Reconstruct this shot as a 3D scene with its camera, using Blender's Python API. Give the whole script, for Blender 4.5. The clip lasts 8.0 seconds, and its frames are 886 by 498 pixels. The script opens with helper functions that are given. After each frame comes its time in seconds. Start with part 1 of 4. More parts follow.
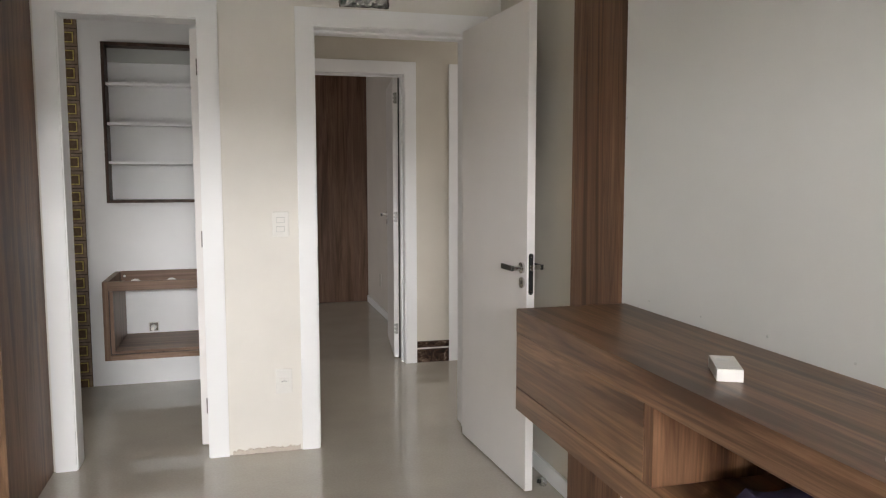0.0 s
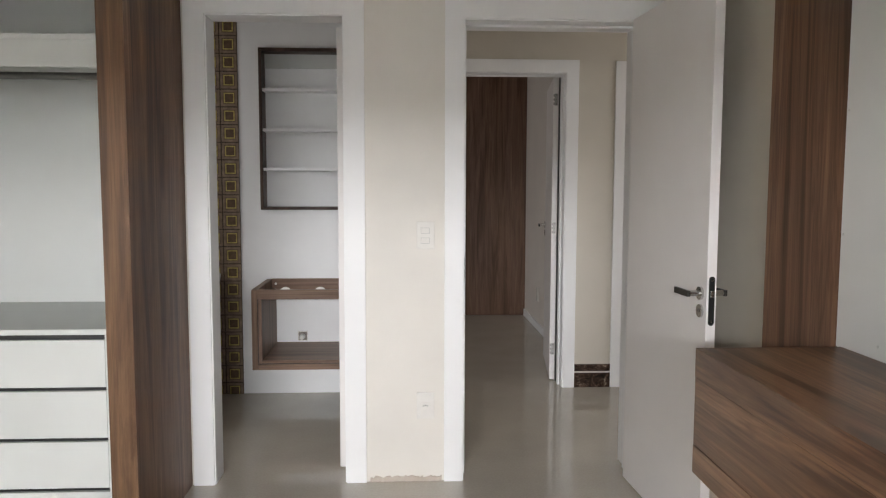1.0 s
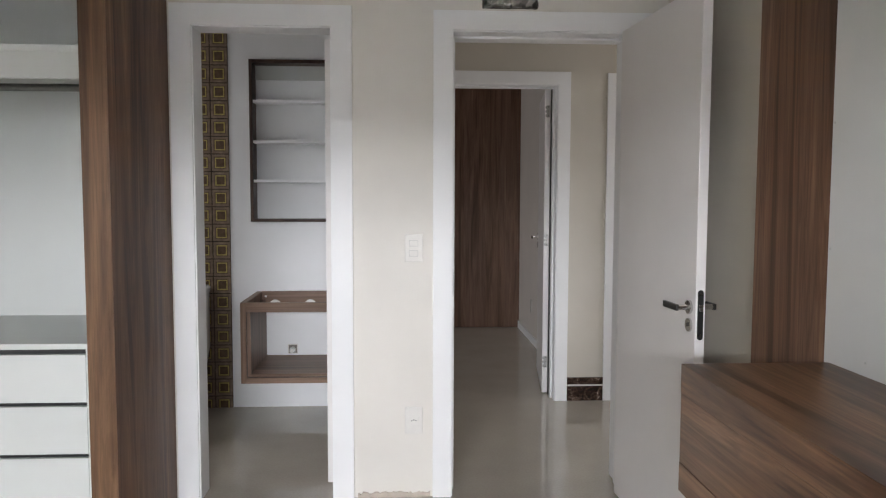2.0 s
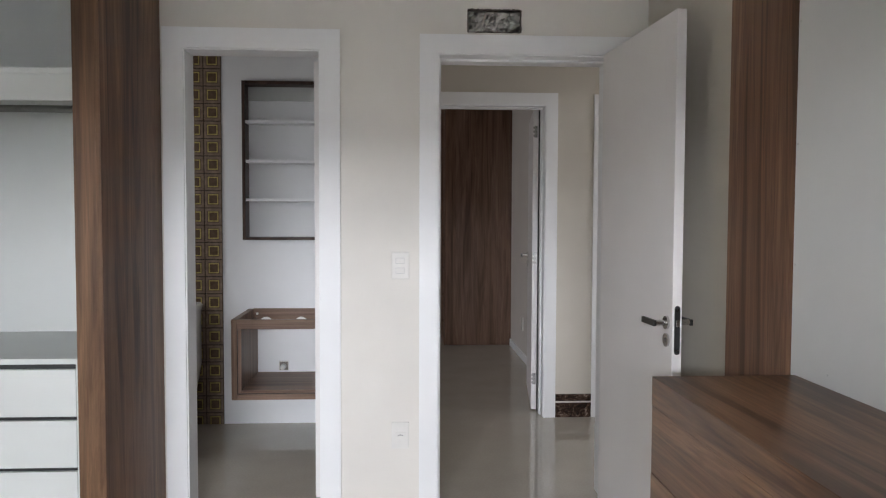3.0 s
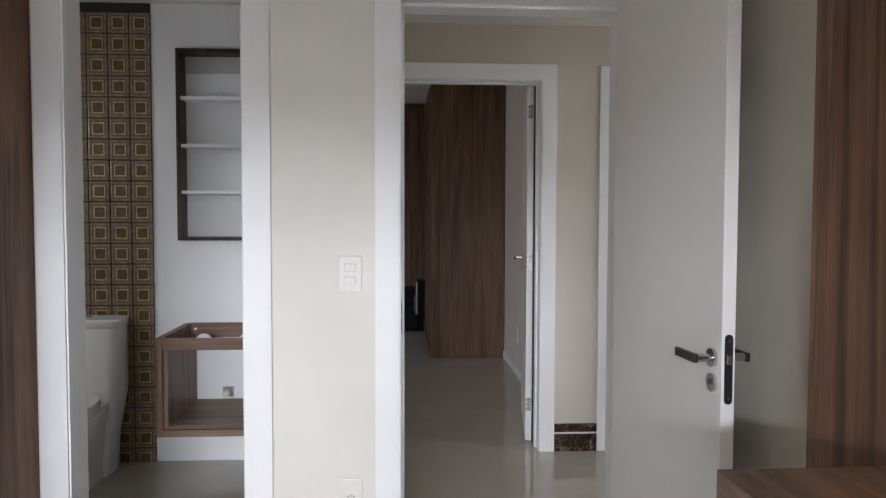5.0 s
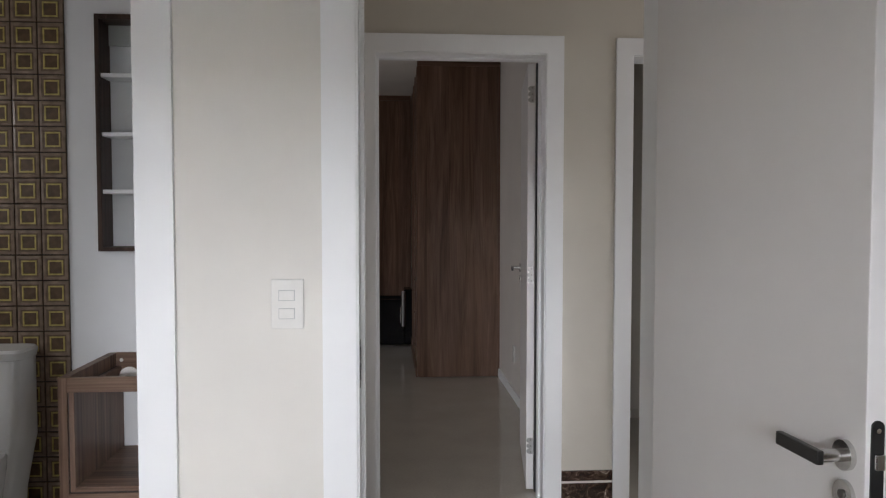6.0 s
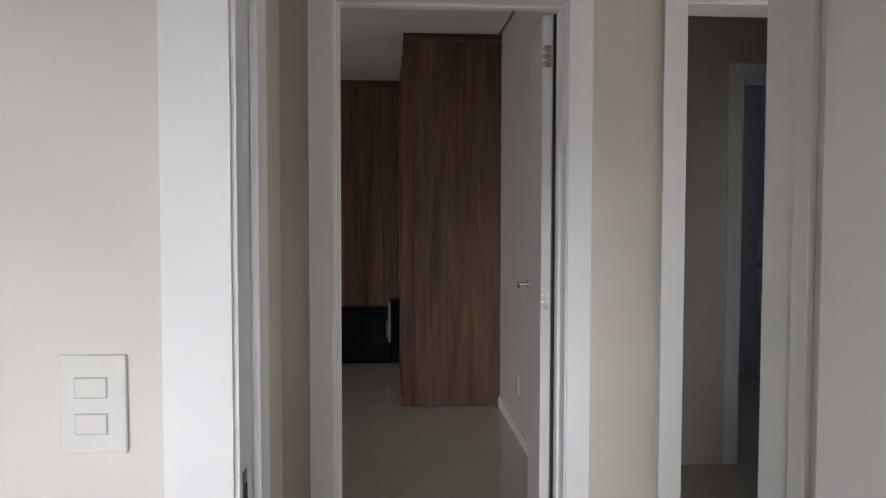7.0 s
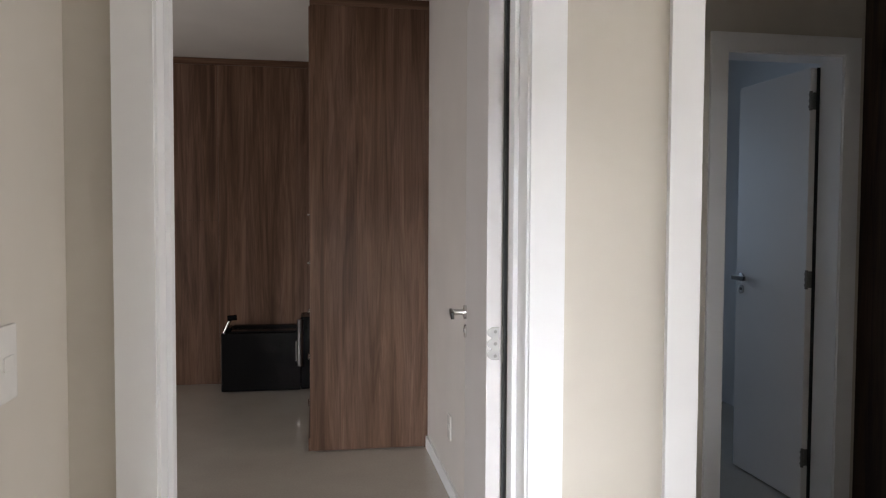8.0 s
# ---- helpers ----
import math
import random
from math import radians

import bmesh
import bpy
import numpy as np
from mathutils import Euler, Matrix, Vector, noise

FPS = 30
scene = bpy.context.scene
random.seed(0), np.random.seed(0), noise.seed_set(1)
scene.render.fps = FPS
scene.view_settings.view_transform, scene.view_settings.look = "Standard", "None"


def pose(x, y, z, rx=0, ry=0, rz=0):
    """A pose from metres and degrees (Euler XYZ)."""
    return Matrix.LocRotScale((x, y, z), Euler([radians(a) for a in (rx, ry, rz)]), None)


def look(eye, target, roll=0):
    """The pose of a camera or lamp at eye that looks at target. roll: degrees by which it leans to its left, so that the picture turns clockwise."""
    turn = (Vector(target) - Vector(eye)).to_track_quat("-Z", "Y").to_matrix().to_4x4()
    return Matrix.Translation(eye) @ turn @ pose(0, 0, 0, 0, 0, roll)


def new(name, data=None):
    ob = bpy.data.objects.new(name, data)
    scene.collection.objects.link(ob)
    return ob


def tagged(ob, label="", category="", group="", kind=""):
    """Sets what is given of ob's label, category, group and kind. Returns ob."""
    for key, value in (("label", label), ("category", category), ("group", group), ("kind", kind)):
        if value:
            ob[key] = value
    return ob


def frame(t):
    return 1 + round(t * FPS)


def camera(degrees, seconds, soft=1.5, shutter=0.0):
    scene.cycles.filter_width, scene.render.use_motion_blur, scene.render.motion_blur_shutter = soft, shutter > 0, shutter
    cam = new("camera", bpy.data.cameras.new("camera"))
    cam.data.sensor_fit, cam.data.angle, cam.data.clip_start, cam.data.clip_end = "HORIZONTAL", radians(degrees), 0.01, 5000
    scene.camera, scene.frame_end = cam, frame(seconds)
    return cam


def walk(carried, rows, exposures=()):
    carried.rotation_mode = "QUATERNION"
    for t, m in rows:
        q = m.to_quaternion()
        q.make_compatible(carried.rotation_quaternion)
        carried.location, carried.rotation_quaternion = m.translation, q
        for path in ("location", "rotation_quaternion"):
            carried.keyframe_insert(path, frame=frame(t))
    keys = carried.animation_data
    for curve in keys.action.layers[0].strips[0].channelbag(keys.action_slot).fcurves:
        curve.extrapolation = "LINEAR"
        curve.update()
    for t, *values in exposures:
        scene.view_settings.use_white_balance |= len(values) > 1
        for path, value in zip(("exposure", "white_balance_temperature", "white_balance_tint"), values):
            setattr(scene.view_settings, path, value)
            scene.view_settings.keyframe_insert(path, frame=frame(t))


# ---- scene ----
cam = camera(60.5, 8.0, 1.2)
PATH = [
    (0, (0.113, 0.172, 1.379), (0.633, 2.093, 1.186), -0.07),
    (0.5, (0.172, 0.345, 1.397), (0.427, 2.32, 1.211), 0.04),
    (1, (0.218, 0.543, 1.375), (0.321, 2.533, 1.203), 0.15),
    (1.5, (0.235, 0.586, 1.381), (0.34, 2.577, 1.217), 0.16),
    (3, (0.309, 0.499, 1.378), (0.425, 2.494, 1.285), 0.19),
    (3.5, (0.293, 0.478, 1.385), (0.412, 2.472, 1.298), 0.20),
    (4, (0.302, 0.568, 1.36), (0.423, 2.562, 1.275), 0.22),
    (4.5, (0.365, 0.922, 1.358), (0.481, 2.916, 1.269), 0.24),
    (5, (0.48, 1.317, 1.349), (0.599, 3.312, 1.257), 0.14),
    (5.2, (0.516, 1.46, 1.368), (0.642, 3.453, 1.276), 0.12),
    (6.3, (0.604, 2.341, 1.359), (0.743, 4.334, 1.271), 0.05),
    (6.5, (0.638, 2.538, 1.373), (0.779, 4.53, 1.282), 0.12),
    (6.8, (0.665, 2.815, 1.384), (0.811, 4.807, 1.294), 0.06),
    (7, (0.677, 3.005, 1.376), (0.823, 4.998, 1.285), 0.10),
    (7.2, (0.693, 3.199, 1.371), (0.839, 5.192, 1.284), 0.06),
    (7.4, (0.712, 3.38, 1.370), (0.864, 5.373, 1.286), 0.1),
    (7.6, (0.74, 3.548, 1.369), (0.914, 5.538, 1.281), 0.17),
    (7.8, (0.777, 3.729, 1.375), (1.018, 5.712, 1.288), 0.25),
    (8, (0.82, 3.922, 1.381), (1.152, 5.892, 1.296), 0.29),
]
EXPOSURES = [(0.0, 0.1, 7480, 12), (1.0, 0.1, 7280, 12), (1.7, 0.08, 7030, 12), (2.8, 0.06, 6830, 12), (3.5, -0.06, 6730, 12), (4.0, 0.06, 6730, 12), (4.5, 0.02, 6730, 12), (5.2, 0.11, 6780, 12), (6.3, -0.05, 6830, 12), (7.0, 0.1, 6880, 12), (7.5, 0.68, 7030, 12), (8.0, 1.12, 6930, 12)]
walk(cam, [(t, look(eye, target, roll)) for t, eye, target, roll in PATH], EXPOSURES)

# ---- world and lights ----
world = bpy.data.worlds.new("overcast_sky")
scene.world = world
world.use_nodes = True
wn = world.node_tree.nodes
sky = wn.new("ShaderNodeTexSky")
sky.sky_type, sky.sun_disc = "NISHITA", False
sky.sun_elevation, sky.sun_rotation = radians(50), radians(200)
wn["Background"].inputs["Strength"].default_value = 0.1
world.node_tree.links.new(sky.outputs[0], wn["Background"].inputs["Color"])


def window_light(name, eye, target, w, h, watts, colour):
    data = bpy.data.lights.new(name, "AREA")
    data.shape, data.size, data.size_y, data.energy, data.color = "RECTANGLE", w, h, watts, colour
    ob = new(name, data)
    ob.matrix_world = look(eye, target)
    return ob


window_light("daylight_balcony", (-0.6, -5.3, 3.9), (-0.3, 4.0, 3.7), 5.4, 2.6, 210, (0.825, 0.90, 1.0))
window_light("daylight_horizon", (-0.6, -5.3, 2.39), (-0.1, 4.0, 2.3), 4.2, 0.30, 610, (0.825, 0.90, 1.0))
# weak fill for the bathroom, in an added window out of view
window_light("bathroom_fill", (-2.12, 4.7, 1.8), (-0.5, 4.8, 0.3), 0.7, 0.6, 5.0, (0.92, 0.95, 1.0))
window_light("daylight_bedroom", (-2.12, 7.5, 0.72), (0.4, 8.2, 0.25), 1.6, 1.1, 14, (0.92, 0.94, 1.0))
# fill lamps for hall and passage, set in two added windows
window_light("hall_fill", (3.55, 4.8, 1.45), (0.4, 4.9, 1.2), 0.9, 1.3, 10, (0.95, 0.96, 1.0))
window_light("hall_fill_side", (2.7, 4.215, 1.45), (2.2, 6.2, 1.1), 1.1, 1.2, 1.3, (0.95, 0.96, 1.0))
window_light("daylight_far_room", (2.4, 9.22, 1.5), (2.6, 7.0, 1.2), 0.9, 1.0, 1.5, (0.50, 0.70, 1.0))


# ---- materials ----
def nodes_of(name):
    m = bpy.data.materials.new(name)
    m.use_nodes = True
    t = m.node_tree
    return m, t, t.nodes["Principled BSDF"]


def link(t, a, b):
    t.links.new(a, b)


def noise_node(t, vec, scale, detail=4.0, rough=0.55, distort=0.0):
    n = t.nodes.new("ShaderNodeTexNoise")
    n.inputs["Scale"].default_value, n.inputs["Detail"].default_value = scale, detail
    n.inputs["Roughness"].default_value, n.inputs["Distortion"].default_value = rough, distort
    if vec:
        link(t, vec, n.inputs["Vector"])
    return n.outputs["Fac"]


def coords(t, scale=(1, 1, 1), spin=(0, 0, 0)):
    c = t.nodes.new("ShaderNodeTexCoord")
    m = t.nodes.new("ShaderNodeMapping")
    m.inputs["Scale"].default_value = scale
    m.inputs["Rotation"].default_value = spin
    link(t, c.outputs["Object"], m.inputs["Vector"])
    return m.outputs["Vector"]


def ramp(t, fac, stops):
    r = t.nodes.new("ShaderNodeValToRGB")
    while len(r.color_ramp.elements) < len(stops):
        r.color_ramp.elements.new(0.5)
    for e, (p, c) in zip(r.color_ramp.elements, stops):
        e.position, e.color = p, (*c, 1)
    link(t, fac, r.inputs["Fac"])
    return r.outputs["Color"]


def mix(t, kind, fac, a, b):
    n = t.nodes.new("ShaderNodeMix")
    n.data_type, n.blend_type = "RGBA", kind
    n.inputs["Factor"].default_value = fac
    link(t, a, n.inputs[6])
    link(t, b, n.inputs[7])
    return n.outputs[2]


def bump(t, bsdf, height, strength, distance=0.002):
    n = t.nodes.new("ShaderNodeBump")
    n.inputs["Strength"].default_value, n.inputs["Distance"].default_value = strength, distance
    link(t, height, n.inputs["Height"])
    link(t, n.outputs["Normal"], bsdf.inputs["Normal"])


def scaled(c, k):
    return tuple(min(1.0, v * k) for v in c)


def paint(name, colour, rough=0.6, vary=0.05, grain=180.0, relief=0.12, coat=0.0):
    """Painted plaster or lacquer, with faint roller texture and faint blotches."""
    m, t, b = nodes_of(name)
    v = coords(t)
    big = noise_node(t, v, 1.7, 5.0)
    col = ramp(t, big, [(0.3, scaled(colour, 1 - vary)), (0.7, scaled(colour, 1 + vary))])
    link(t, col, b.inputs["Base Color"])
    fine = noise_node(t, v, grain, 3.0)
    r = t.nodes.new("ShaderNodeMapRange")
    r.inputs["To Min"].default_value, r.inputs["To Max"].default_value = rough - 0.06, rough + 0.06
    link(t, noise_node(t, v, 6.0), r.inputs["Value"])
    link(t, r.outputs[0], b.inputs["Roughness"])
    b.inputs["Coat Weight"].default_value = coat
    bump(t, b, fine, relief, 0.001)
    return m


def plain(name, colour, rough=0.4, metal=0.0, vary=0.08, scale=40.0):
    m, t, b = nodes_of(name)
    col = ramp(t, noise_node(t, coords(t), scale), [(0.3, scaled(colour, 1 - vary)), (0.7, scaled(colour, 1 + vary))])
    link(t, col, b.inputs["Base Color"])
    b.inputs["Roughness"].default_value, b.inputs["Metallic"].default_value = rough, metal
    return m


def wood(name, axis, dark, mid, light, rough=0.42, plank=5.5, contrast=1.0, bands=0.7, lined=0.4, gloss=0.20):
    """Wood-grain laminate; the grain runs along the given axis."""
    m, t, b = nodes_of(name)
    n = "xyz".index(axis)

    def along(across, run):
        s = [across] * 3
        s[n] = run
        return coords(t, tuple(s))

    figure = noise_node(t, along(plank * 2.0, 0.42), 1.0, 7.0, 0.62, 0.9)
    swirl = noise_node(t, along(plank * 3.2, 0.9), 1.0, 3.0, 0.55, 1.4)
    cool = noise_node(t, along(plank * 1.3, 0.22), 1.0, 1.0, 0.5, 0.2)
    fine = noise_node(t, along(170.0, 3.0), 1.0, 3.0, 0.7)
    streak = noise_node(t, along(64.0, 0.6), 1.0, 6.0, 0.66, 0.6)
    w = 0.12 / contrast
    low = tuple((a + c) / 2 for a, c in zip(dark, mid))
    high = tuple((a + c) / 2 for a, c in zip(light, mid))
    base = ramp(t, figure, [(0.5 - w, dark), (0.5 - 0.55 * w, low), (0.5 - 0.35 * w, mid), (0.5 + 0.15 * w, high), (0.5 + 0.42 * w, mid), (0.5 + w, light)])
    tone = ramp(t, swirl, [(0.36, (0.70, 0.66, 0.63)), (0.47, (0.98, 0.97, 0.96)), (0.53, (1.0, 1.0, 1.0)), (0.62, (1.28, 1.26, 1.24))])
    grey = ramp(t, cool, [(0.46, (1.02, 0.99, 0.96)), (0.54, (1.0, 1.0, 1.08))])
    lines = ramp(t, streak, [(0.34, (0.66, 0.62, 0.60)), (0.48, (1.0, 1.0, 1.0)), (0.57, (1.05, 1.05, 1.04)), (0.66, (1.38, 1.33, 1.28))])
    pores = ramp(t, fine, [(0.35, (0.76, 0.73, 0.71)), (0.6, (1.08, 1.08, 1.08))])
    col = mix(t, "MULTIPLY", bands, base, tone)
    col = mix(t, "MULTIPLY", 0.45, col, grey)
    col = mix(t, "MULTIPLY", lined, col, lines)
    col = mix(t, "MULTIPLY", 0.6, col, pores)
    link(t, col, b.inputs["Base Color"])
    b.inputs["Roughness"].default_value, b.inputs["Specular IOR Level"].default_value = rough, gloss
    bump(t, b, fine, 0.12, 0.0008)
    return m


# paler copy of WALNUT; the dresser's sheen is put into its colour
WALNUT_LONG_LIT = ((0.066, 0.0315, 0.0170), (0.132, 0.069, 0.0385), (0.228, 0.129, 0.075))
WALNUT = ((0.050, 0.0225, 0.0120), (0.112, 0.0540, 0.0295), (0.205, 0.111, 0.063))
OAK = ((0.095, 0.052, 0.033), (0.140, 0.079, 0.052), (0.190, 0.113, 0.076))
walnut_y = wood("walnut_laminate_lengthwise_lit", "y", *WALNUT_LONG_LIT, rough=0.36, plank=4.2, contrast=1.1, lined=0.60, bands=0.8, gloss=0.32)
walnut_z = wood("walnut_laminate_upright", "z", *WALNUT, plank=4.0, contrast=0.85, lined=0.34, bands=0.6)
walnut_x = wood("walnut_laminate_crosswise", "x", *WALNUT)
walnut_edge = wood("walnut_laminate_front", "z", (0.064, 0.033, 0.017), (0.105, 0.056, 0.031), (0.158, 0.090, 0.052), plank=5.0, bands=0.8, lined=0.3)
oak_z = wood("brown_oak_laminate", "z", *OAK, contrast=1.0, plank=4.5, bands=0.75, lined=0.22)
oak_y = wood("brown_oak_laminate_lengthwise", "y", *OAK, contrast=1.0, plank=4.5, bands=0.75, lined=0.22)
oak_x = wood("brown_oak_laminate_crosswise", "x", *OAK, contrast=1.0, plank=4.5, bands=0.75, lined=0.22)
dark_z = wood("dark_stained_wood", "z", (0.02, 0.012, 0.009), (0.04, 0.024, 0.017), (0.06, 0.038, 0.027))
vanity_wood_x = wood("bath_walnut_crosswise", "x", (0.105, 0.063, 0.044), (0.175, 0.110, 0.078), (0.25, 0.160, 0.117), plank=9.0, bands=0.5, lined=0.3)
vanity_wood_z = wood("bath_walnut_upright", "z", (0.105, 0.063, 0.044), (0.175, 0.110, 0.078), (0.25, 0.160, 0.117), plank=9.0, bands=0.5, lined=0.3)
vanity_wood_y = wood("bath_walnut_deep", "y", (0.105, 0.063, 0.044), (0.175, 0.110, 0.078), (0.25, 0.160, 0.117), plank=9.0, bands=0.5, lined=0.3)
niche_wood = wood("niche_frame_wood", "z", (0.034, 0.020, 0.015), (0.055, 0.034, 0.026), (0.085, 0.053, 0.040))

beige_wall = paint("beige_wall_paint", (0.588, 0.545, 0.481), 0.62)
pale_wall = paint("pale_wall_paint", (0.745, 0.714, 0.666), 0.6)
white_wall = paint("white_wall_paint", (0.83, 0.835, 0.845), 0.55)
grey_wall = paint("warm_white_wall_paint", (0.66, 0.62, 0.583), 0.6)
# white lowered and warmed to tint the bounced light
ceiling_paint = paint("ceiling_white_paint", (0.72, 0.69, 0.645), 0.75)
board_paint = paint("matt_white_board", (0.64, 0.642, 0.632), 0.5, 0.03, 260.0, 0.05)
door_lacquer = paint("white_door_lacquer", (0.79, 0.764, 0.755), 0.45, 0.025, 320.0, 0.05)
trim_lacquer = paint("white_trim_lacquer", (0.855, 0.857, 0.865), 0.45, 0.02, 320.0, 0.04)
# white board greyed; the wardrobe's weaker light is put into this colour
melamine = paint("white_melamine_dimmed", (0.535, 0.55, 0.535), 0.42, 0.02, 400.0, 0.03)
plaster_rough = paint("rough_mortar", (0.52, 0.45, 0.39), 0.9, 0.25, 60.0, 0.8)
plastic_white = plain("white_plastic", (0.77, 0.75, 0.715), 0.25, 0.0, 0.02)
plastic_grey = plain("grey_socket_plastic", (0.45, 0.45, 0.44), 0.4)
gap_grey = plain("grey_brown_recess_shade", (0.20, 0.18, 0.155), 0.7, 0.0, 0.5, 90.0)
ceramic = plain("white_glazed_ceramic", (0.78, 0.79, 0.78), 0.09, 0.0, 0.02, 5.0)
hinge_steel = plain("dull_hinge_steel", (0.36, 0.35, 0.34), 0.38, 1.0)
chrome = plain("satin_chrome", (0.62, 0.61, 0.60), 0.22, 1.0)
dark_chrome = plain("dark_chrome", (0.20, 0.19, 0.185), 0.28, 1.0)
black_nickel = plain("black_nickel", (0.060, 0.058, 0.056), 0.30, 0.8)
black_metal = plain("black_metal", (0.018, 0.018, 0.018), 0.4, 0.3)
aluminium = plain("brushed_aluminium", (0.55, 0.555, 0.55), 0.32, 1.0)
# near-black for shade painted into gaps and holes; also plain rubber
gap_black = plain("black_shadow_gap", (0.012, 0.012, 0.012), 0.6)
leather = plain("black_leather", (0.006, 0.006, 0.0065), 0.2, 0.0, 0.3, 90.0)
leather.node_tree.nodes["Principled BSDF"].inputs["Specular IOR Level"].default_value = 0.12
purple_cloth = plain("dark_purple_cloth", (0.022, 0.014, 0.045), 0.9, 0.0, 0.4, 30.0)
paper_white = plain("white_card", (0.70, 0.68, 0.66), 0.5, 0.0, 0.03)
print_grey = plain("grey_print", (0.55, 0.55, 0.55), 0.5)
tile_brown = plain("brown_glazed_tile", (0.150, 0.105, 0.072), 0.22, 0.0, 0.22, 30.0)
# paler than the tile: the bevel's highlight is put into the rim colour
tile_edge = plain("brown_tile_raised_rim", (0.235, 0.170, 0.125), 0.2, 0.0, 0.2, 30.0)
tile_gold = plain("old_gold_tile_line", (0.56, 0.45, 0.16), 0.25, 0.25, 0.3, 25.0)
tile_heart = plain("dark_brown_tile_heart", (0.115, 0.075, 0.045), 0.2, 0.0, 0.25, 30.0)
grout = plain("dark_grout", (0.035, 0.028, 0.022), 0.9)


def porcelain(name):
    """Polished beige porcelain floor with hair-thin joints."""
    m, t, b = nodes_of(name)
    v = coords(t)
    col = ramp(t, noise_node(t, v, 3.0, 6.0), [(0.3, (0.44, 0.40, 0.35)), (0.7, (0.49, 0.447, 0.392))])
    specks = ramp(t, noise_node(t, v, 90.0, 2.0), [(0.35, (0.95, 0.95, 0.95)), (0.65, (1.03, 1.03, 1.03))])
    link(t, mix(t, "MULTIPLY", 1.0, col, specks), b.inputs["Base Color"])
    r = t.nodes.new("ShaderNodeMapRange")
    r.inputs["To Min"].default_value, r.inputs["To Max"].default_value = 0.02, 0.06
    link(t, noise_node(t, v, 2.2, 6.0), r.inputs["Value"])
    link(t, r.outputs[0], b.inputs["Roughness"])
    b.inputs["IOR"].default_value = 1.6
    bump(t, b, noise_node(t, v, 1.6, 2.0), 0.02, 0.01)
    return m


def marble(name):
    m, t, b = nodes_of(name)
    v = coords(t)
    cloud = noise_node(t, v, 17.0, 9.0, 0.75, 1.6)
    col = ramp(t, cloud, [(0.34, (0.010, 0.006, 0.005)), (0.48, (0.030, 0.016, 0.012)), (0.57, (0.11, 0.068, 0.050)), (0.66, (0.46, 0.38, 0.32))])
    link(t, col, b.inputs["Base Color"])
    b.inputs["Roughness"].default_value = 0.1
    return m


def window_glass(name):
    m, t, b = nodes_of(name)
    b.inputs["Transmission Weight"].default_value, b.inputs["Roughness"].default_value = 1.0, 0.0
    b.inputs["Base Color"].default_value, b.inputs["IOR"].default_value = (1, 1, 1, 1), 1.45
    return m


floor_mat = porcelain("polished_porcelain")
marble_mat = marble("dark_brown_marble")
glass = window_glass("clear_glass")

# ---- building helpers ----
O = Vector((0, 0, 0))


def origin(x=0.0, y=0.0, z=0.0):
    O.xyz = (x, y, z)


def box(bm, x0, x1, y0, y1, z0, z1, bev=0.0):
    """A box between the given limits, less the current origin, with rounded edges if bev is given."""
    vs = [bm.verts.new((x - O.x, y - O.y, z - O.z)) for x in (x0, x1) for y in (y0, y1) for z in (z0, z1)]
    faces = [(0, 1, 3, 2), (4, 6, 7, 5), (0, 4, 5, 1), (2, 3, 7, 6), (0, 2, 6, 4), (1, 5, 7, 3)]
    made = [bm.faces.new([vs[i] for i in f]) for f in faces]
    if bev:
        edges = list({e for f in made for e in f.edges})
        bmesh.ops.bevel(bm, geom=edges, offset=bev, segments=2, profile=0.6, affect="EDGES")
    return bm


def cyl(bm, a, b, r, seg=16, r2=None):
    """A closed cylinder or cone from a to b."""
    a, b = Vector(a) - O, Vector(b) - O
    m = Matrix.Translation((a + b) / 2) @ (b - a).to_track_quat("Z", "Y").to_matrix().to_4x4()
    bmesh.ops.create_cone(bm, cap_ends=True, segments=seg, radius1=r, radius2=r if r2 is None else r2, depth=(b - a).length, matrix=m)
    return bm


def B():
    return bmesh.new()


def finish(name, bm, mats, smooth=False):
    me = bpy.data.meshes.new(name)
    bmesh.ops.recalc_face_normals(bm, faces=bm.faces)
    bm.to_mesh(me)
    bm.free()
    for m in mats if isinstance(mats, (list, tuple)) else [mats]:
        me.materials.append(m)
    if smooth:
        for p in me.polygons:
            p.use_smooth = True
        me.set_sharp_from_angle(angle=radians(40))
    return me


def part(name, bm, mats, parent, label="", m=None, smooth=False):
    ob = new(name, finish(name, bm, mats, smooth))
    ob.parent = parent
    if m is not None:
        ob.matrix_local = m
    return tagged(ob, label)


def thing(name, at, label, category, group="", kind=""):
    """An Empty at the thing's base, which also becomes the origin of its parts."""
    origin(*at)
    ob = new(name)
    ob.empty_display_size = 0.1
    ob.location = at
    return tagged(ob, label, category, group, kind)


def solid(name, bm, mats, label, category, kind="structure", at=(0, 0, 0)):
    ob = new(name, finish(name, bm, mats))
    ob.location = at
    return tagged(ob, label, category, "", kind)


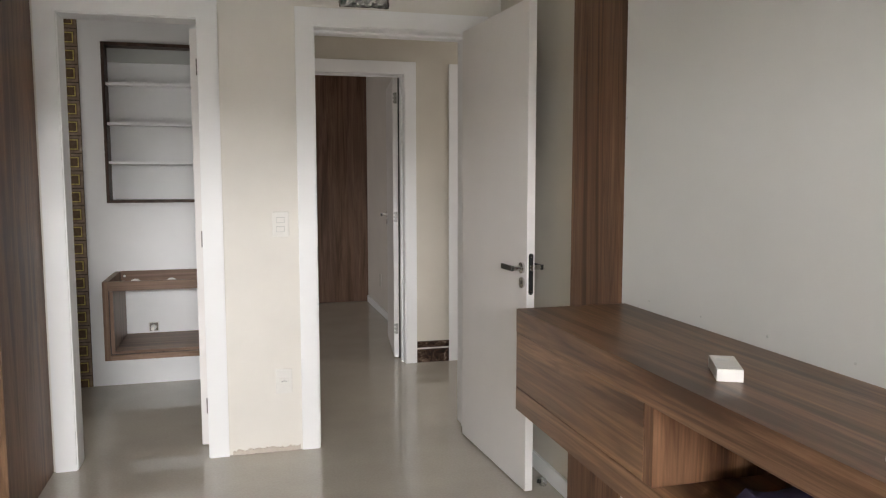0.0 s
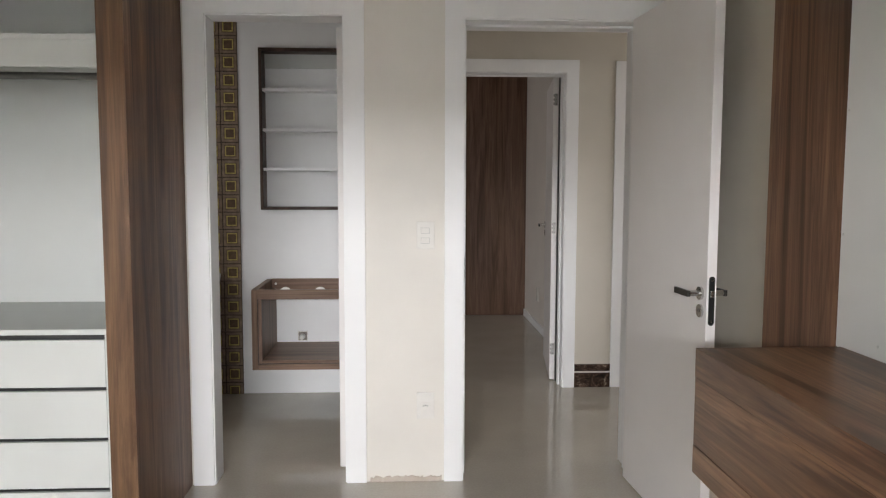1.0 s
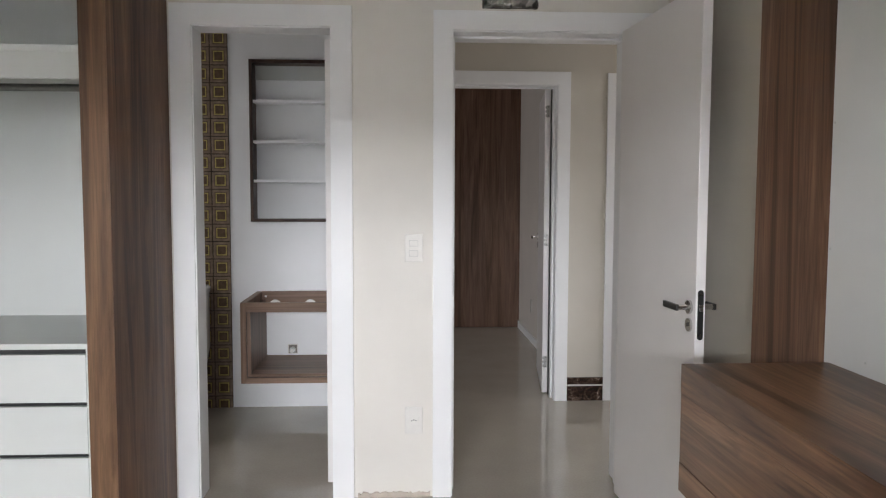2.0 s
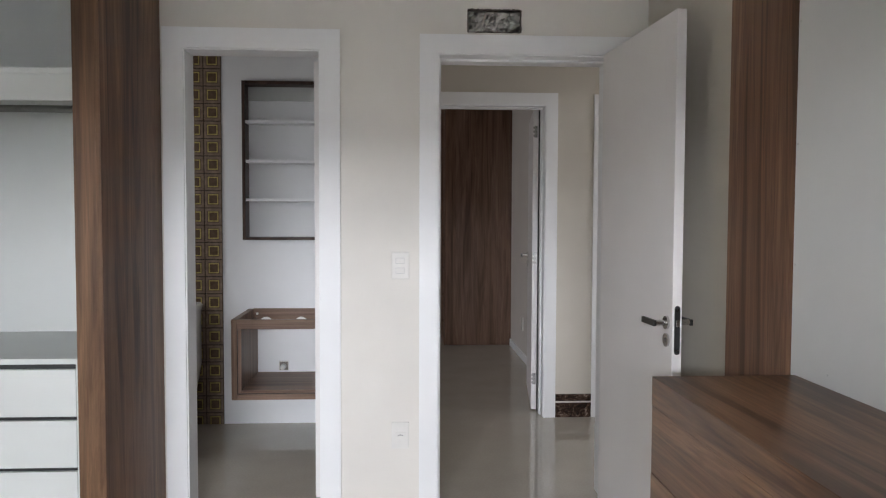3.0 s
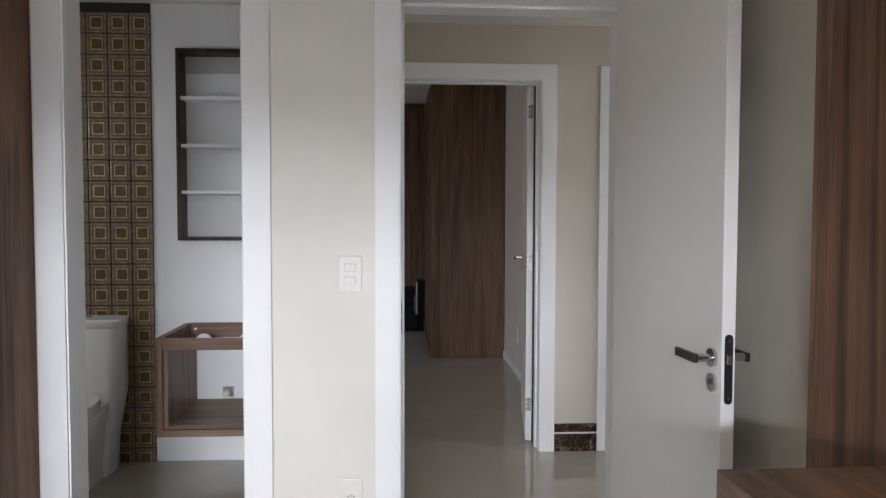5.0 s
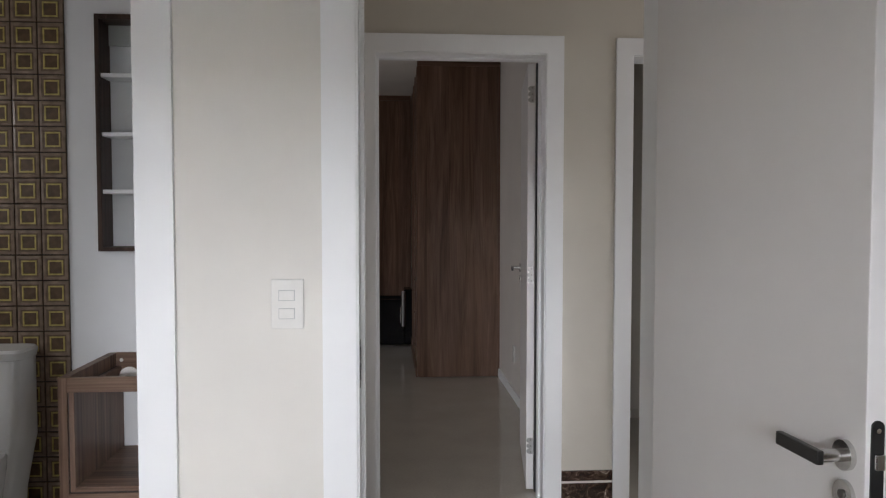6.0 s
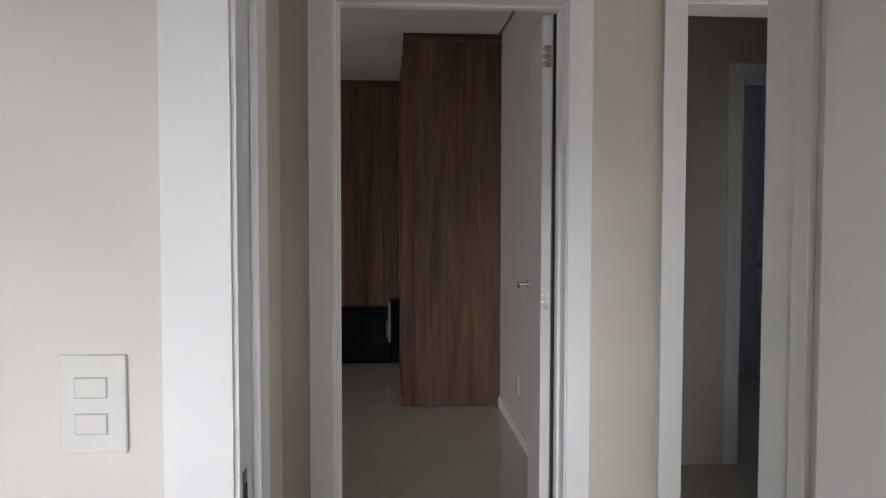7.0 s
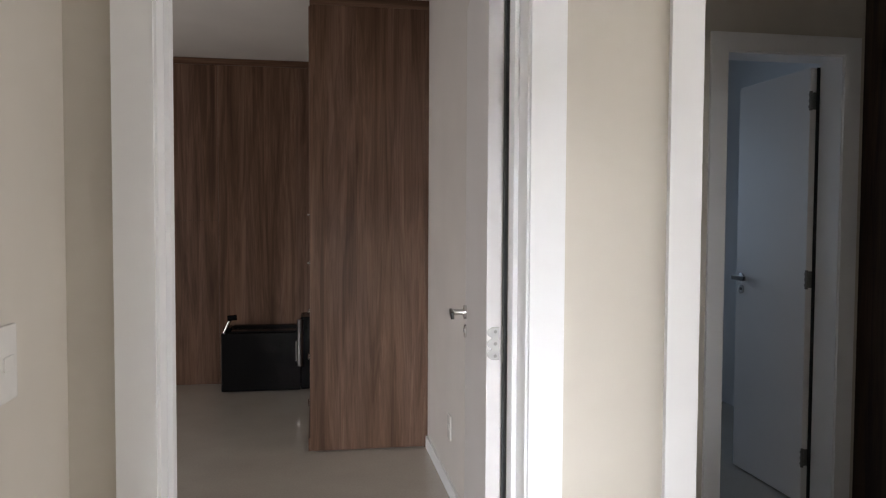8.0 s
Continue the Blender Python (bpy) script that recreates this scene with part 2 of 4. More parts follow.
def holed(bm, axis, u0, u1, v0, v1, z0, z1, holes=()):
    """A wall slab that runs along axis from u0 to u1, with thickness v0 to v1 and rectangular openings (u, u, z, z)."""
    us = sorted({u0, u1, *(h[0] for h in holes), *(h[1] for h in holes)})
    zs = sorted({z0, z1, *(max(z0, h[2]) for h in holes), *(min(z1, h[3]) for h in holes)})
    us = [u for u in us if u0 <= u <= u1]

    def full(i, k):
        if not (0 <= i < len(us) - 1 and 0 <= k < len(zs) - 1):
            return False
        um, zm = (us[i] + us[i + 1]) / 2, (zs[k] + zs[k + 1]) / 2
        return not any(h[0] < um < h[1] and h[2] < zm < h[3] for h in holes)

    made = {}

    def vert(i, k, v):
        if (i, k, v) not in made:
            p = (us[i], v, zs[k]) if axis == "x" else (v, us[i], zs[k])
            made[i, k, v] = bm.verts.new(Vector(p) - O)
        return made[i, k, v]

    for i in range(len(us) - 1):
        for k in range(len(zs) - 1):
            if not full(i, k):
                continue
            for v in (v0, v1):
                bm.faces.new([vert(i, k, v), vert(i + 1, k, v), vert(i + 1, k + 1, v), vert(i, k + 1, v)])
            for di, dk, a, b in ((-1, 0, (i, k), (i, k + 1)), (1, 0, (i + 1, k), (i + 1, k + 1)), (0, -1, (i, k), (i + 1, k)), (0, 1, (i, k + 1), (i + 1, k + 1))):
                if not full(i + di, k + dk):
                    bm.faces.new([vert(*a, v0), vert(*b, v0), vert(*b, v1), vert(*a, v1)])
    return bm


# ---- the plan ----
NORTH, HALLW, BATHW, BED2N, FARW = 3.965, 5.553, 5.485, 10.30, 7.035   # wall faces, y
T, TN = 0.15, 0.232                                                     # wall thickness
NB = NORTH + TN
EAST, WEST, SOUTH = 1.45, -2.40, -2.30
H1, H2, HB, HH = 2.64, 2.645, 2.46, 2.40                                       # ceiling heights
BATH = (-0.640, -0.051, 2.102)                                         # clear openings: x, x, height
BEDR = (0.492, 1.287, 2.095)
HALL = (0.505, 1.281, 2.095)
PASS = (1.697, 2.480, 2.092)
FARD = (2.610, 3.165, 2.108)
L = 0.028                                                              # lining thickness


def hole(o, wide=L):
    return (o[0] - wide, o[1] + L, 0.0, o[2] + wide)


origin()
AC = (0.621, 0.861, 2.200, 2.299)
solid("wall_north", holed(B(), "x", WEST - T, EAST + T, NORTH, NB, 0, H1, [hole(BATH, 0.06), hole(BEDR), AC]), pale_wall,
      "pale off-white wall with two doorways and a raw opening", "wall")
# hall beige; its darker tone also paints shade behind the open door
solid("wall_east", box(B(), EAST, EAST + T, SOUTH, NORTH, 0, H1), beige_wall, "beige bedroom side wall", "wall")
WIN1 = (-1.95, 0.75, 0.06, 2.14)
# south and west walls are unseen; beige chosen to warm the bounce
solid("wall_south", holed(B(), "x", WEST - T, EAST + T, SOUTH - T, SOUTH, 0, H1, [WIN1]), beige_wall, "beige wall with a wide balcony door", "wall")
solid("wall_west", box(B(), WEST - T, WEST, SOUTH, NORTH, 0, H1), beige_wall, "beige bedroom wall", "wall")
solid("ceiling_bedroom", box(B(), WEST - T, EAST + T, SOUTH - T, NORTH, H1, H1 + 0.12), ceiling_paint, "white plaster ceiling", "ceiling")
solid("floor", box(B(), -2.6, 4.2, SOUTH - T, 10.6, -0.1, 0.0), floor_mat, "polished beige porcelain floor", "floor")

# bathroom
BX0, BX1 = -2.18, 0.175
NICHE = (-0.687, 0.09, 1.216, 2.211)
solid("wall_bath_north", holed(B(), "x", BX0 - T, BX1, BATHW, BATHW + T, 0, HB, [NICHE]), white_wall, "white bathroom wall with a recessed shelf niche", "wall")
solid("wall_bath_west", holed(B(), "y", NB, BATHW, BX0 - T, BX0, 0, HB, [(4.3, 5.1, 1.45, 2.1)]), white_wall, "unseen white bathroom wall with an added small window", "wall")
solid("wall_bath_east", holed(B(), "y", NB, HALLW + T, BX1, BX1 + T, 0, H1, []), [beige_wall], "partition wall between bathroom and hall", "wall")
solid("ceiling_bath", box(B(), BX0 - T, BX1, NB, BATHW, HB, HB + 0.1), ceiling_paint, "white bathroom ceiling", "ceiling")
solid("wall_bath_south_lining", holed(B(), "x", BX0, BX1, NB + 0.001, NB + 0.005, 0, HB, [hole(BATH, 0.06)]), white_wall, "white inner face of the bathroom wall", "wall")
bm = holed(B(), "y", NB, BATHW, BX1 - 0.004, BX1 - 0.001, 0, HB)
solid("wall_bath_east_lining", bm, white_wall, "white inner face of the partition", "wall")

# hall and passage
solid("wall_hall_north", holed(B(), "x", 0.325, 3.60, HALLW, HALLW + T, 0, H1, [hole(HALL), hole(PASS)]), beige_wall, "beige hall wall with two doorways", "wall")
# unseen walls; their window openings are added for the fill lamps
solid("wall_hall_east", holed(B(), "y", NORTH, HALLW + T, 3.60, 3.60 + T, 0, H1, [(4.3, 5.3, 0.8, 2.1)]), beige_wall, "unseen beige wall closing the hall, with an added window", "wall")
solid("wall_hall_south", holed(B(), "x", EAST + T, 3.60, NORTH, NB, 0, H1, [(2.1, 3.3, 0.8, 2.1)]), beige_wall, "unseen beige hall wall with an added window", "wall")
solid("ceiling_hall", box(B(), BX1 + T, 3.60, NB, HALLW, HH, HH + 0.12), ceiling_paint, "white hall ceiling", "ceiling")
solid("wall_passage_north", holed(B(), "x", 1.634, 3.45, FARW, FARW + T, 0, H1, [hole(FARD)]), beige_wall, "beige passage wall with a doorway", "wall")
solid("wall_passage_east", box(B(), 3.30, 3.45, HALLW + T, FARW, 0, H1), beige_wall, "passage end wall behind the wood panel", "wall")
solid("ceiling_passage", box(B(), 1.634, 3.45, HALLW, FARW + T, H1, H1 + 0.12), ceiling_paint, "white passage ceiling", "ceiling")

# second bedroom
RX = 1.484
solid("wall_bedroom_east", box(B(), RX, RX + T, HALLW + T, BED2N + T, 0, H2 + 0.1), grey_wall, "warm white side wall of the second bedroom", "wall")
solid("wall_bedroom_north", box(B(), -2.2 - T, RX, BED2N + 0.02, BED2N + T, 0, H2 + 0.1), grey_wall, "back wall of the second bedroom", "wall")
solid("wall_bedroom_west", holed(B(), "y", HALLW + T, BED2N + 0.02, -2.2 - T, -2.2, 0, H2 + 0.1, [(6.6, 8.4, 0.06, 1.40)]), grey_wall, "side wall with the window of the second bedroom", "wall")
solid("wall_bedroom_south", box(B(), -2.2 - T, BX1, BATHW + T + 0.002, HALLW + T, 0, H2 + 0.1), grey_wall, "wall between bathroom and second bedroom", "wall")
solid("ceiling_second_bedroom", box(B(), -2.2, RX - 0.022, HALLW + T, BED2N, H2, H2 + 0.1), ceiling_paint, "white ceiling with a shadow gap at the wall", "ceiling")
# cover coloured near-black so the ceiling gap looks shaded
solid("ceiling_gap_cover", box(B(), RX - 0.022, RX, HALLW + T, BED2N, H2 + 0.06, H2 + 0.1), gap_black, "near-black cover painting the shade of the ceiling gap", "ceiling")

# far room behind the passage
solid("wall_far_north", holed(B(), "x", 1.634, 4.0, 9.3, 9.45, 0, H1, [(1.9, 2.9, 1.0, 2.1)]), white_wall, "white far wall with a window", "wall")
solid("wall_far_east", box(B(), 3.85, 4.0, FARW + T, 9.3, 0, H1), white_wall, "white wall of the far room", "wall")
solid("wall_far_south", box(B(), 3.45, 4.0, FARW, FARW + T, 0, H1), white_wall, "white wall of the far room", "wall")
solid("ceiling_far_room", box(B(), 1.634, 4.0, FARW + T, 9.45, H1, H1 + 0.12), ceiling_paint, "white ceiling of the far room", "ceiling")


# ---- doorways ----
def lever_set(leaf, x, faces, z=1.015):
    """Lever handles and key roses; the lever points to the hinge side."""
    for side, y in faces:
        origin()
        part("rose", cyl(B(), (x, y, z), (x, y + side * 0.009, z), 0.024, 24), chrome, leaf, "round chrome rose", smooth=True)
        bm = cyl(B(), (x, y + side * 0.009, z), (x, y + side * 0.05, z), 0.0105, 16)
        part("neck", bm, chrome, leaf, smooth=True)
        bm = B()
        box(bm, x - 0.104, x + 0.012, min(y + side * 0.046, y + side * 0.058), max(y + side * 0.046, y + side * 0.058), z - 0.0115, z + 0.0115, 0.003)
        part("lever", bm, black_nickel, leaf, "flat black nickel lever")
        part("key_rose", cyl(B(), (x, y, z - 0.064), (x, y + side * 0.007, z - 0.064), 0.024, 24), chrome, leaf, "round chrome key rose", smooth=True)
        bm = cyl(B(), (x, y + side * 0.007, z - 0.062), (x, y + side * 0.010, z - 0.062), 0.007, 12)
        part("key_cylinder", bm, dark_chrome, leaf, smooth=True)


def hinges(leaf, edge_x, y0, y1, heights, out, metal=None):
    """Steel butt hinges on the hinge edge of a leaf: a plate and a knuckle."""
    for z in heights:
        origin()
        bm = box(B(), edge_x - 0.003, edge_x, y0, y1, z - 0.04, z + 0.04, 0.001)
        if y1 - y0 > 0.015:
            for dz in (-0.027, 0.0, 0.027):
                cyl(bm, (edge_x - 0.003, y1, z + dz), (edge_x, y1, z + dz), 0.0105, 16)
        hinge = part("hinge", bm, metal or hinge_steel, leaf, "steel butt hinge")
        part("knuckle", cyl(B(), (edge_x - 0.006, out, z - 0.045), (edge_x - 0.006, out, z + 0.045), 0.0075, 14), metal or hinge_steel, hinge, smooth=True)
        for dz in (-0.03, 0.0, 0.03):
            ym = (y0 + y1) / 2
            part("screw", cyl(B(), (edge_x - 0.0045, ym, z + dz), (edge_x - 0.002, ym, z + dz), 0.0045, 10), dark_chrome, hinge)


def leaf_of(door, hinge, rz, length, height, label):
    """A flush door leaf that runs from its hinge along its own x."""
    origin()
    bm = box(B(), 0, length, 0, 0.036, 0.008, height, 0.002)
    inv = Matrix.Translation(-door.location)
    return part("leaf", bm, door_lacquer, door, label, inv @ pose(*hinge, 0, 0, rz))


def doorway(name, o, y0, y1, label, front=True, back=True, stop=None, cw=0.088, rebate=None):
    """Lining, stop and casings of an opening through a wall between y0 and y1."""
    d = thing(name, ((o[0] + o[1]) / 2, y0, 0), label, "door", "", "structure")
    x0, x1, back_y = o[0] - L + 0.001, o[1] + L - 0.001, y1 + 0.004
    if rebate:
        x0, back_y = o[0] - 0.059, y0 + rebate
        part("rebate", box(B(), x0, x0 + 0.015, back_y + 0.0005, y1 + 0.004, 0, o[2], 0.0015), trim_lacquer, d)
        part("rebate_head", box(B(), x0, x1, back_y + 0.0005, y1 + 0.004, o[2] + 0.044, o[2] + 0.059, 0.0015), trim_lacquer, d)
    part("lining", box(B(), x0, o[0], y0 - 0.004, back_y, 0, o[2], 0.0015), trim_lacquer, d)
    part("lining", box(B(), o[1], x1, y0 - 0.004, y1 + 0.004, 0, o[2], 0.0015), trim_lacquer, d)
    part("lining_head", box(B(), x0, x1, y0 - 0.004, back_y, o[2], o[2] + (0.059 if rebate else L - 0.001), 0.0015), trim_lacquer, d)
    if stop:
        a, b = stop
        part("stop", box(B(), o[0], o[0] + 0.012, a, b, 0, o[2] - 0.012, 0.002), trim_lacquer, d)
        part("stop", box(B(), o[1] - 0.012, o[1], a, b, 0, o[2] - 0.012, 0.002), trim_lacquer, d)
        part("stop_head", box(B(), o[0], o[1], a, b, o[2] - 0.012, o[2], 0.002), trim_lacquer, d)
    for on, a, b in ((front, y0 - 0.015, y0), (back, y1, y1 + 0.015)):
        if on:
            bm = holed(B(), "x", o[0] - 0.006 - cw, o[1] + 0.006 + cw, a, b, 0, o[2] + 0.006 + cw, [(o[0] - 0.006, o[1] + 0.006, 0, o[2] + 0.006)])
            sharp = [e for e in bm.edges if len(e.link_faces) == 2 and e.calc_face_angle(0) > 1]
            bmesh.ops.bevel(bm, geom=sharp, offset=0.0025, segments=2, profile=0.6, affect="EDGES")
            part("casing", bm, trim_lacquer, d)
    return d


door1 = doorway("door_1", BEDR, NORTH, NB, "open white bedroom door with black lock plate", back=False, cw=0.084, stop=(NORTH + 0.082, NORTH + 0.124))
leaf = leaf_of(door1, (1.2415, 3.958, 0), -86.6, 0.80, 2.104, "plain white lacquered leaf, wide open")
lever_set(leaf, 0.757, ((-1, 0.0), (1, 0.036)), 0.984)
origin()
bm = box(B(), 0.7995, 0.803, 0.008, 0.029, 0.883, 1.039)
cyl(bm, (0.7995, 0.0185, 0.883), (0.803, 0.0185, 0.883), 0.0105, 16)
cyl(bm, (0.7995, 0.0185, 1.039), (0.803, 0.0185, 1.039), 0.0105, 16)
plate = part("lock_plate", bm, black_metal, leaf, "black lock face plate with rounded ends")
part("latch", box(B(), 0.803, 0.811, 0.011, 0.026, 0.975, 0.999, 0.002), chrome, plate, "steel latch bolt")
part("screw", cyl(B(), (0.803, 0.0185, 1.034), (0.8045, 0.0185, 1.034), 0.004, 10), chrome, plate)
part("screw", cyl(B(), (0.803, 0.0185, 0.888), (0.8045, 0.0185, 0.888), 0.004, 10), chrome, plate)
origin(*door1.location)
bm = box(B(), BEDR[0] - 0.001, BEDR[0] + 0.002, NORTH + 0.012, NORTH + 0.034, 0.925, 1.045, 0.0008)
strike = part("strike_plate", bm, dark_chrome, door1, "steel strike plate in the lining")
# black blocks on the plate paint its shaded mouths
part("strike_mouth", box(B(), BEDR[0] + 0.002, BEDR[0] + 0.003, NORTH + 0.016, NORTH + 0.030, 0.995, 1.028), gap_black, strike)
part("strike_mouth", box(B(), BEDR[0] + 0.002, BEDR[0] + 0.003, NORTH + 0.016, NORTH + 0.030, 0.945, 0.985), gap_black, strike)

door2 = doorway("door_2", BATH, NORTH, NB, "white bathroom door opened inwards", back=False, rebate=0.140, cw=0.090)
leaf = leaf_of(door2, (-0.055, 4.132, 0), 82, 0.60, 2.09, "plain white lacquered leaf seen edge on")
lever_set(leaf, 0.545, ((-1, 0.0), (1, 0.036)))
hinges(leaf, 0.0, 0.0, 0.009, (0.212, 1.063, 1.907), -0.006, dark_chrome)

door3 = doorway("door_3", HALL, HALLW, HALLW + T, "open white door of the second bedroom", stop=(HALLW + 0.065, HALLW + 0.108), cw=0.080)
leaf = leaf_of(door3, (1.270, HALLW + T + 0.026, 0), 82.5, 0.785, 2.09, "plain white lacquered leaf, swung to the wall")
lever_set(leaf, 0.735, ((-1, 0.0), (1, 0.036)), 1.055)
hinges(leaf, 0.0, 0.004, 0.024, (0.225, 1.07, 1.945), -0.007)
origin(*door3.location)
# black strip stands in for the shade between leaf and jamb
part("gap_shade", box(B(), 1.2715, 1.2805, HALLW + T + 0.0055, HALLW + T + 0.0235, 0, 2.09), gap_black, door3, "black strip painting the shade in the hinge gap")

doorway("door_4", PASS, HALLW, HALLW + T, "white cased opening to the passage", cw=0.078)

door5 = doorway("door_5", FARD, FARW, FARW + T, "far white door opened inwards", cw=0.08)
leaf = leaf_of(door5, (FARD[1] - 0.006, FARW + T + 0.008, 0), 90, 0.60, 2.09, "plain white leaf standing open in blue light")
lever_set(leaf, 0.545, ((-1, 0.0), (1, 0.036)), 1.058)
hinges(leaf, 0.0, 0.004, 0.034, (0.232, 1.09, 1.935), 0.036, dark_chrome)
origin(*door5.location)
# same black strip for the shade in the far door's hinge gap
part("gap_shade", box(B(), FARD[1] - 0.014, FARD[1], FARW + T - 0.004, FARW + T + 0.003, 0, 2.09), gap_black, door5, "black strip painting the shade in the hinge gap")


# ---- windows ----
def window_x(name, x0, x1, z0, z1, y0, y1, panes, label):
    w = thing(name, ((x0 + x1) / 2, y0, z0), label, "window", "", "structure")
    ym, f = (y0 + y1) / 2, 0.05
    for a, b, c, d in ((x0, x0 + f, z0, z1), (x1 - f, x1, z0, z1), (x0 + f, x1 - f, z0, z0 + f), (x0 + f, x1 - f, z1 - f, z1)):
        part("window_frame", box(B(), a, b, ym - 0.03, ym + 0.03, c, d, 0.003), trim_lacquer, w)
    step = (x1 - x0 - 2 * f) / panes
    for i in range(panes):
        a = x0 + f + i * step
        p = part("pane", box(B(), a + 0.002, a + step - 0.002, ym - 0.003, ym + 0.003, z0 + f, z1 - f), glass, w, "clear glass pane")
        p.visible_shadow = False
        if i:
            part("mullion", box(B(), a - 0.025, a + 0.025, ym + 0.004, ym + 0.034, z0 + f, z1 - f, 0.003), trim_lacquer, w)


def window_y(name, y0, y1, z0, z1, x0, x1, panes, label):
    w = thing(name, (x0, (y0 + y1) / 2, z0), label, "window", "", "structure")
    xm, f = (x0 + x1) / 2, 0.05
    for a, b, c, d in ((y0, y0 + f, z0, z1), (y1 - f, y1, z0, z1), (y0 + f, y1 - f, z0, z0 + f), (y0 + f, y1 - f, z1 - f, z1)):
        part("window_frame", box(B(), xm - 0.03, xm + 0.03, a, b, c, d, 0.003), trim_lacquer, w)
    step = (y1 - y0 - 2 * f) / panes
    for i in range(panes):
        a = y0 + f + i * step
        p = part("pane", box(B(), xm - 0.003, xm + 0.003, a + 0.002, a + step - 0.002, z0 + f, z1 - f), glass, w, "clear glass pane")
        p.visible_shadow = False
        if i:
            part("mullion", box(B(), xm + 0.004, xm + 0.034, a - 0.025, a + 0.025, z0 + f, z1 - f, 0.003), trim_lacquer, w)


window_x("window_1", *WIN1, SOUTH - T, SOUTH - 0.01, 4, "wide white framed balcony door")
window_y("window_2", 4.3, 5.1, 1.45, 2.1, BX0 - T, BX0, 1, "unseen small white framed window, added to light the bathroom")
window_y("window_3", 6.6, 8.4, 0.06, 1.40, -2.2 - T, -2.2, 2, "white framed window of the second bedroom")
window_x("window_4", 1.9, 2.9, 1.0, 2.1, 9.3, 9.45, 2, "white framed window of the far room")

# both hall windows are added, out of view, to hold the fill lamps
window_y("window_6", 4.3, 5.3, 0.8, 2.1, 3.60, 3.60 + T, 2, "unseen white framed window, added to light the hall")
window_x("window_5", 2.1, 3.3, 0.8, 2.1, NORTH, NB - 0.05, 2, "unseen white framed window, added to light hall and passage")


# ---- skirtings ----
def skirting(name, a, b, c, d, h, mat, label):
    origin()
    bm = box(B(), a, b, c, d, 0.0, h, 0.002)
    return solid(name, bm, mat, label, "baseboard")


sk = thing("baseboard_marble", (1.49, HALLW - 0.012, 0), "dark brown marble baseboard with a pale joint", "baseboard", "", "structure")
sx0, sx1 = HALL[1] + 0.006 + 0.080 + 0.001, PASS[0] - 0.006 - 0.078 - 0.001
part("marble_strip", box(B(), sx0, sx1, HALLW - 0.014, HALLW, 0.0, 0.100, 0.0015), marble_mat, sk)
part("joint", box(B(), sx0, sx1, HALLW - 0.011, HALLW, 0.100, 0.111), grey_wall, sk, "pale mortar joint")
part("marble_strip", box(B(), sx0, sx1, HALLW - 0.014, HALLW, 0.111, 0.158, 0.0015), marble_mat, sk)
skirting("baseboard_bedroom", EAST - 0.014, EAST, 2.986, NORTH, 0.075, trim_lacquer, "white baseboard behind the open door")
skirting("baseboard_second_bedroom", RX - 0.014, RX, HALLW + T, 8.374, 0.07, trim_lacquer, "white baseboard along the side wall")
skirting("baseboard_passage", 1.634, FARD[0] - 0.088, FARW - 0.012, FARW, 0.06, beige_wall, "pale baseboard of the passage")
skirting("baseboard_hall", 0.325, 0.337, NB, HALLW, 0.147, marble_mat, "dark brown marble baseboard")

# raw plaster foot of the wall between the two doors
origin()
bm = B()
x, rng = 0.062, random.Random(4)
top, bot = [], []
while x < 0.394:
    top.append((x, rng.uniform(0.012, 0.026)))
    x += rng.uniform(0.006, 0.016)
vf = [[bm.verts.new((px, NORTH - 0.004 - rng.uniform(0, 0.004), z)) for z in (0.0, pz)] for px, pz in top]
vb = [bm.verts.new((px, NORTH, pz + 0.003)) for px, pz in top]
for i in range(len(top) - 1):
    bm.faces.new((vf[i][0], vf[i + 1][0], vf[i + 1][1], vf[i][1]))
    bm.faces.new((vf[i][1], vf[i + 1][1], vb[i + 1], vb[i]))
solid("trim_raw_plaster", bm, plaster_rough, "crumbling raw plaster edge at the wall's foot", "plaster")


# ---- wall fittings ----
def plate_switch(name, x0, y, z0, label, keys):
    """A vertical wall plate facing -y, 80 x 123 mm."""
    s = thing(name, (x0 + 0.04, y, z0), label, "switch" if keys else "socket")
    part("plate", box(B(), x0, x0 + 0.080, y - 0.009, y, z0, z0 + 0.123, 0.003), plastic_white, s)
    if keys:
        for a in (0.026, 0.071):
            # grey block around the key paints its shaded gap
            part("key_gap", box(B(), x0 + 0.0185, x0 + 0.0585, y - 0.0096, y - 0.006, z0 + a - 0.0015, z0 + a + 0.0255), plastic_grey, s)
            bm = box(B(), x0 + 0.02, x0 + 0.057, y - 0.012, y - 0.006, z0 + a, z0 + a + 0.024, 0.0012)
            part("key", bm, plastic_white, s, "white rocker key")
    else:
        well = part("socket_face", box(B(), x0 + 0.018, x0 + 0.062, y - 0.0105, y - 0.006, z0 + 0.046, z0 + 0.077, 0.002), plastic_white, s)
        for dx in (-0.0095, 0.0, 0.0095):
            # black disc paints a shaded pin hole
            part("contact", cyl(B(), (x0 + 0.04 + dx, y - 0.0112, z0 + 0.0615 + (0.003 if dx == 0 else 0)), (x0 + 0.04 + dx, y - 0.008, z0 + 0.0615 + (0.003 if dx == 0 else 0)), 0.0028, 10), gap_black, well)
    return s


plate_switch("light_switch", 0.276, NORTH, 1.080, "white two-key light switch on the pale wall", True)
plate_switch("wall_socket", 0.276, NORTH, 0.296, "white three-pin wall socket near the floor", False)


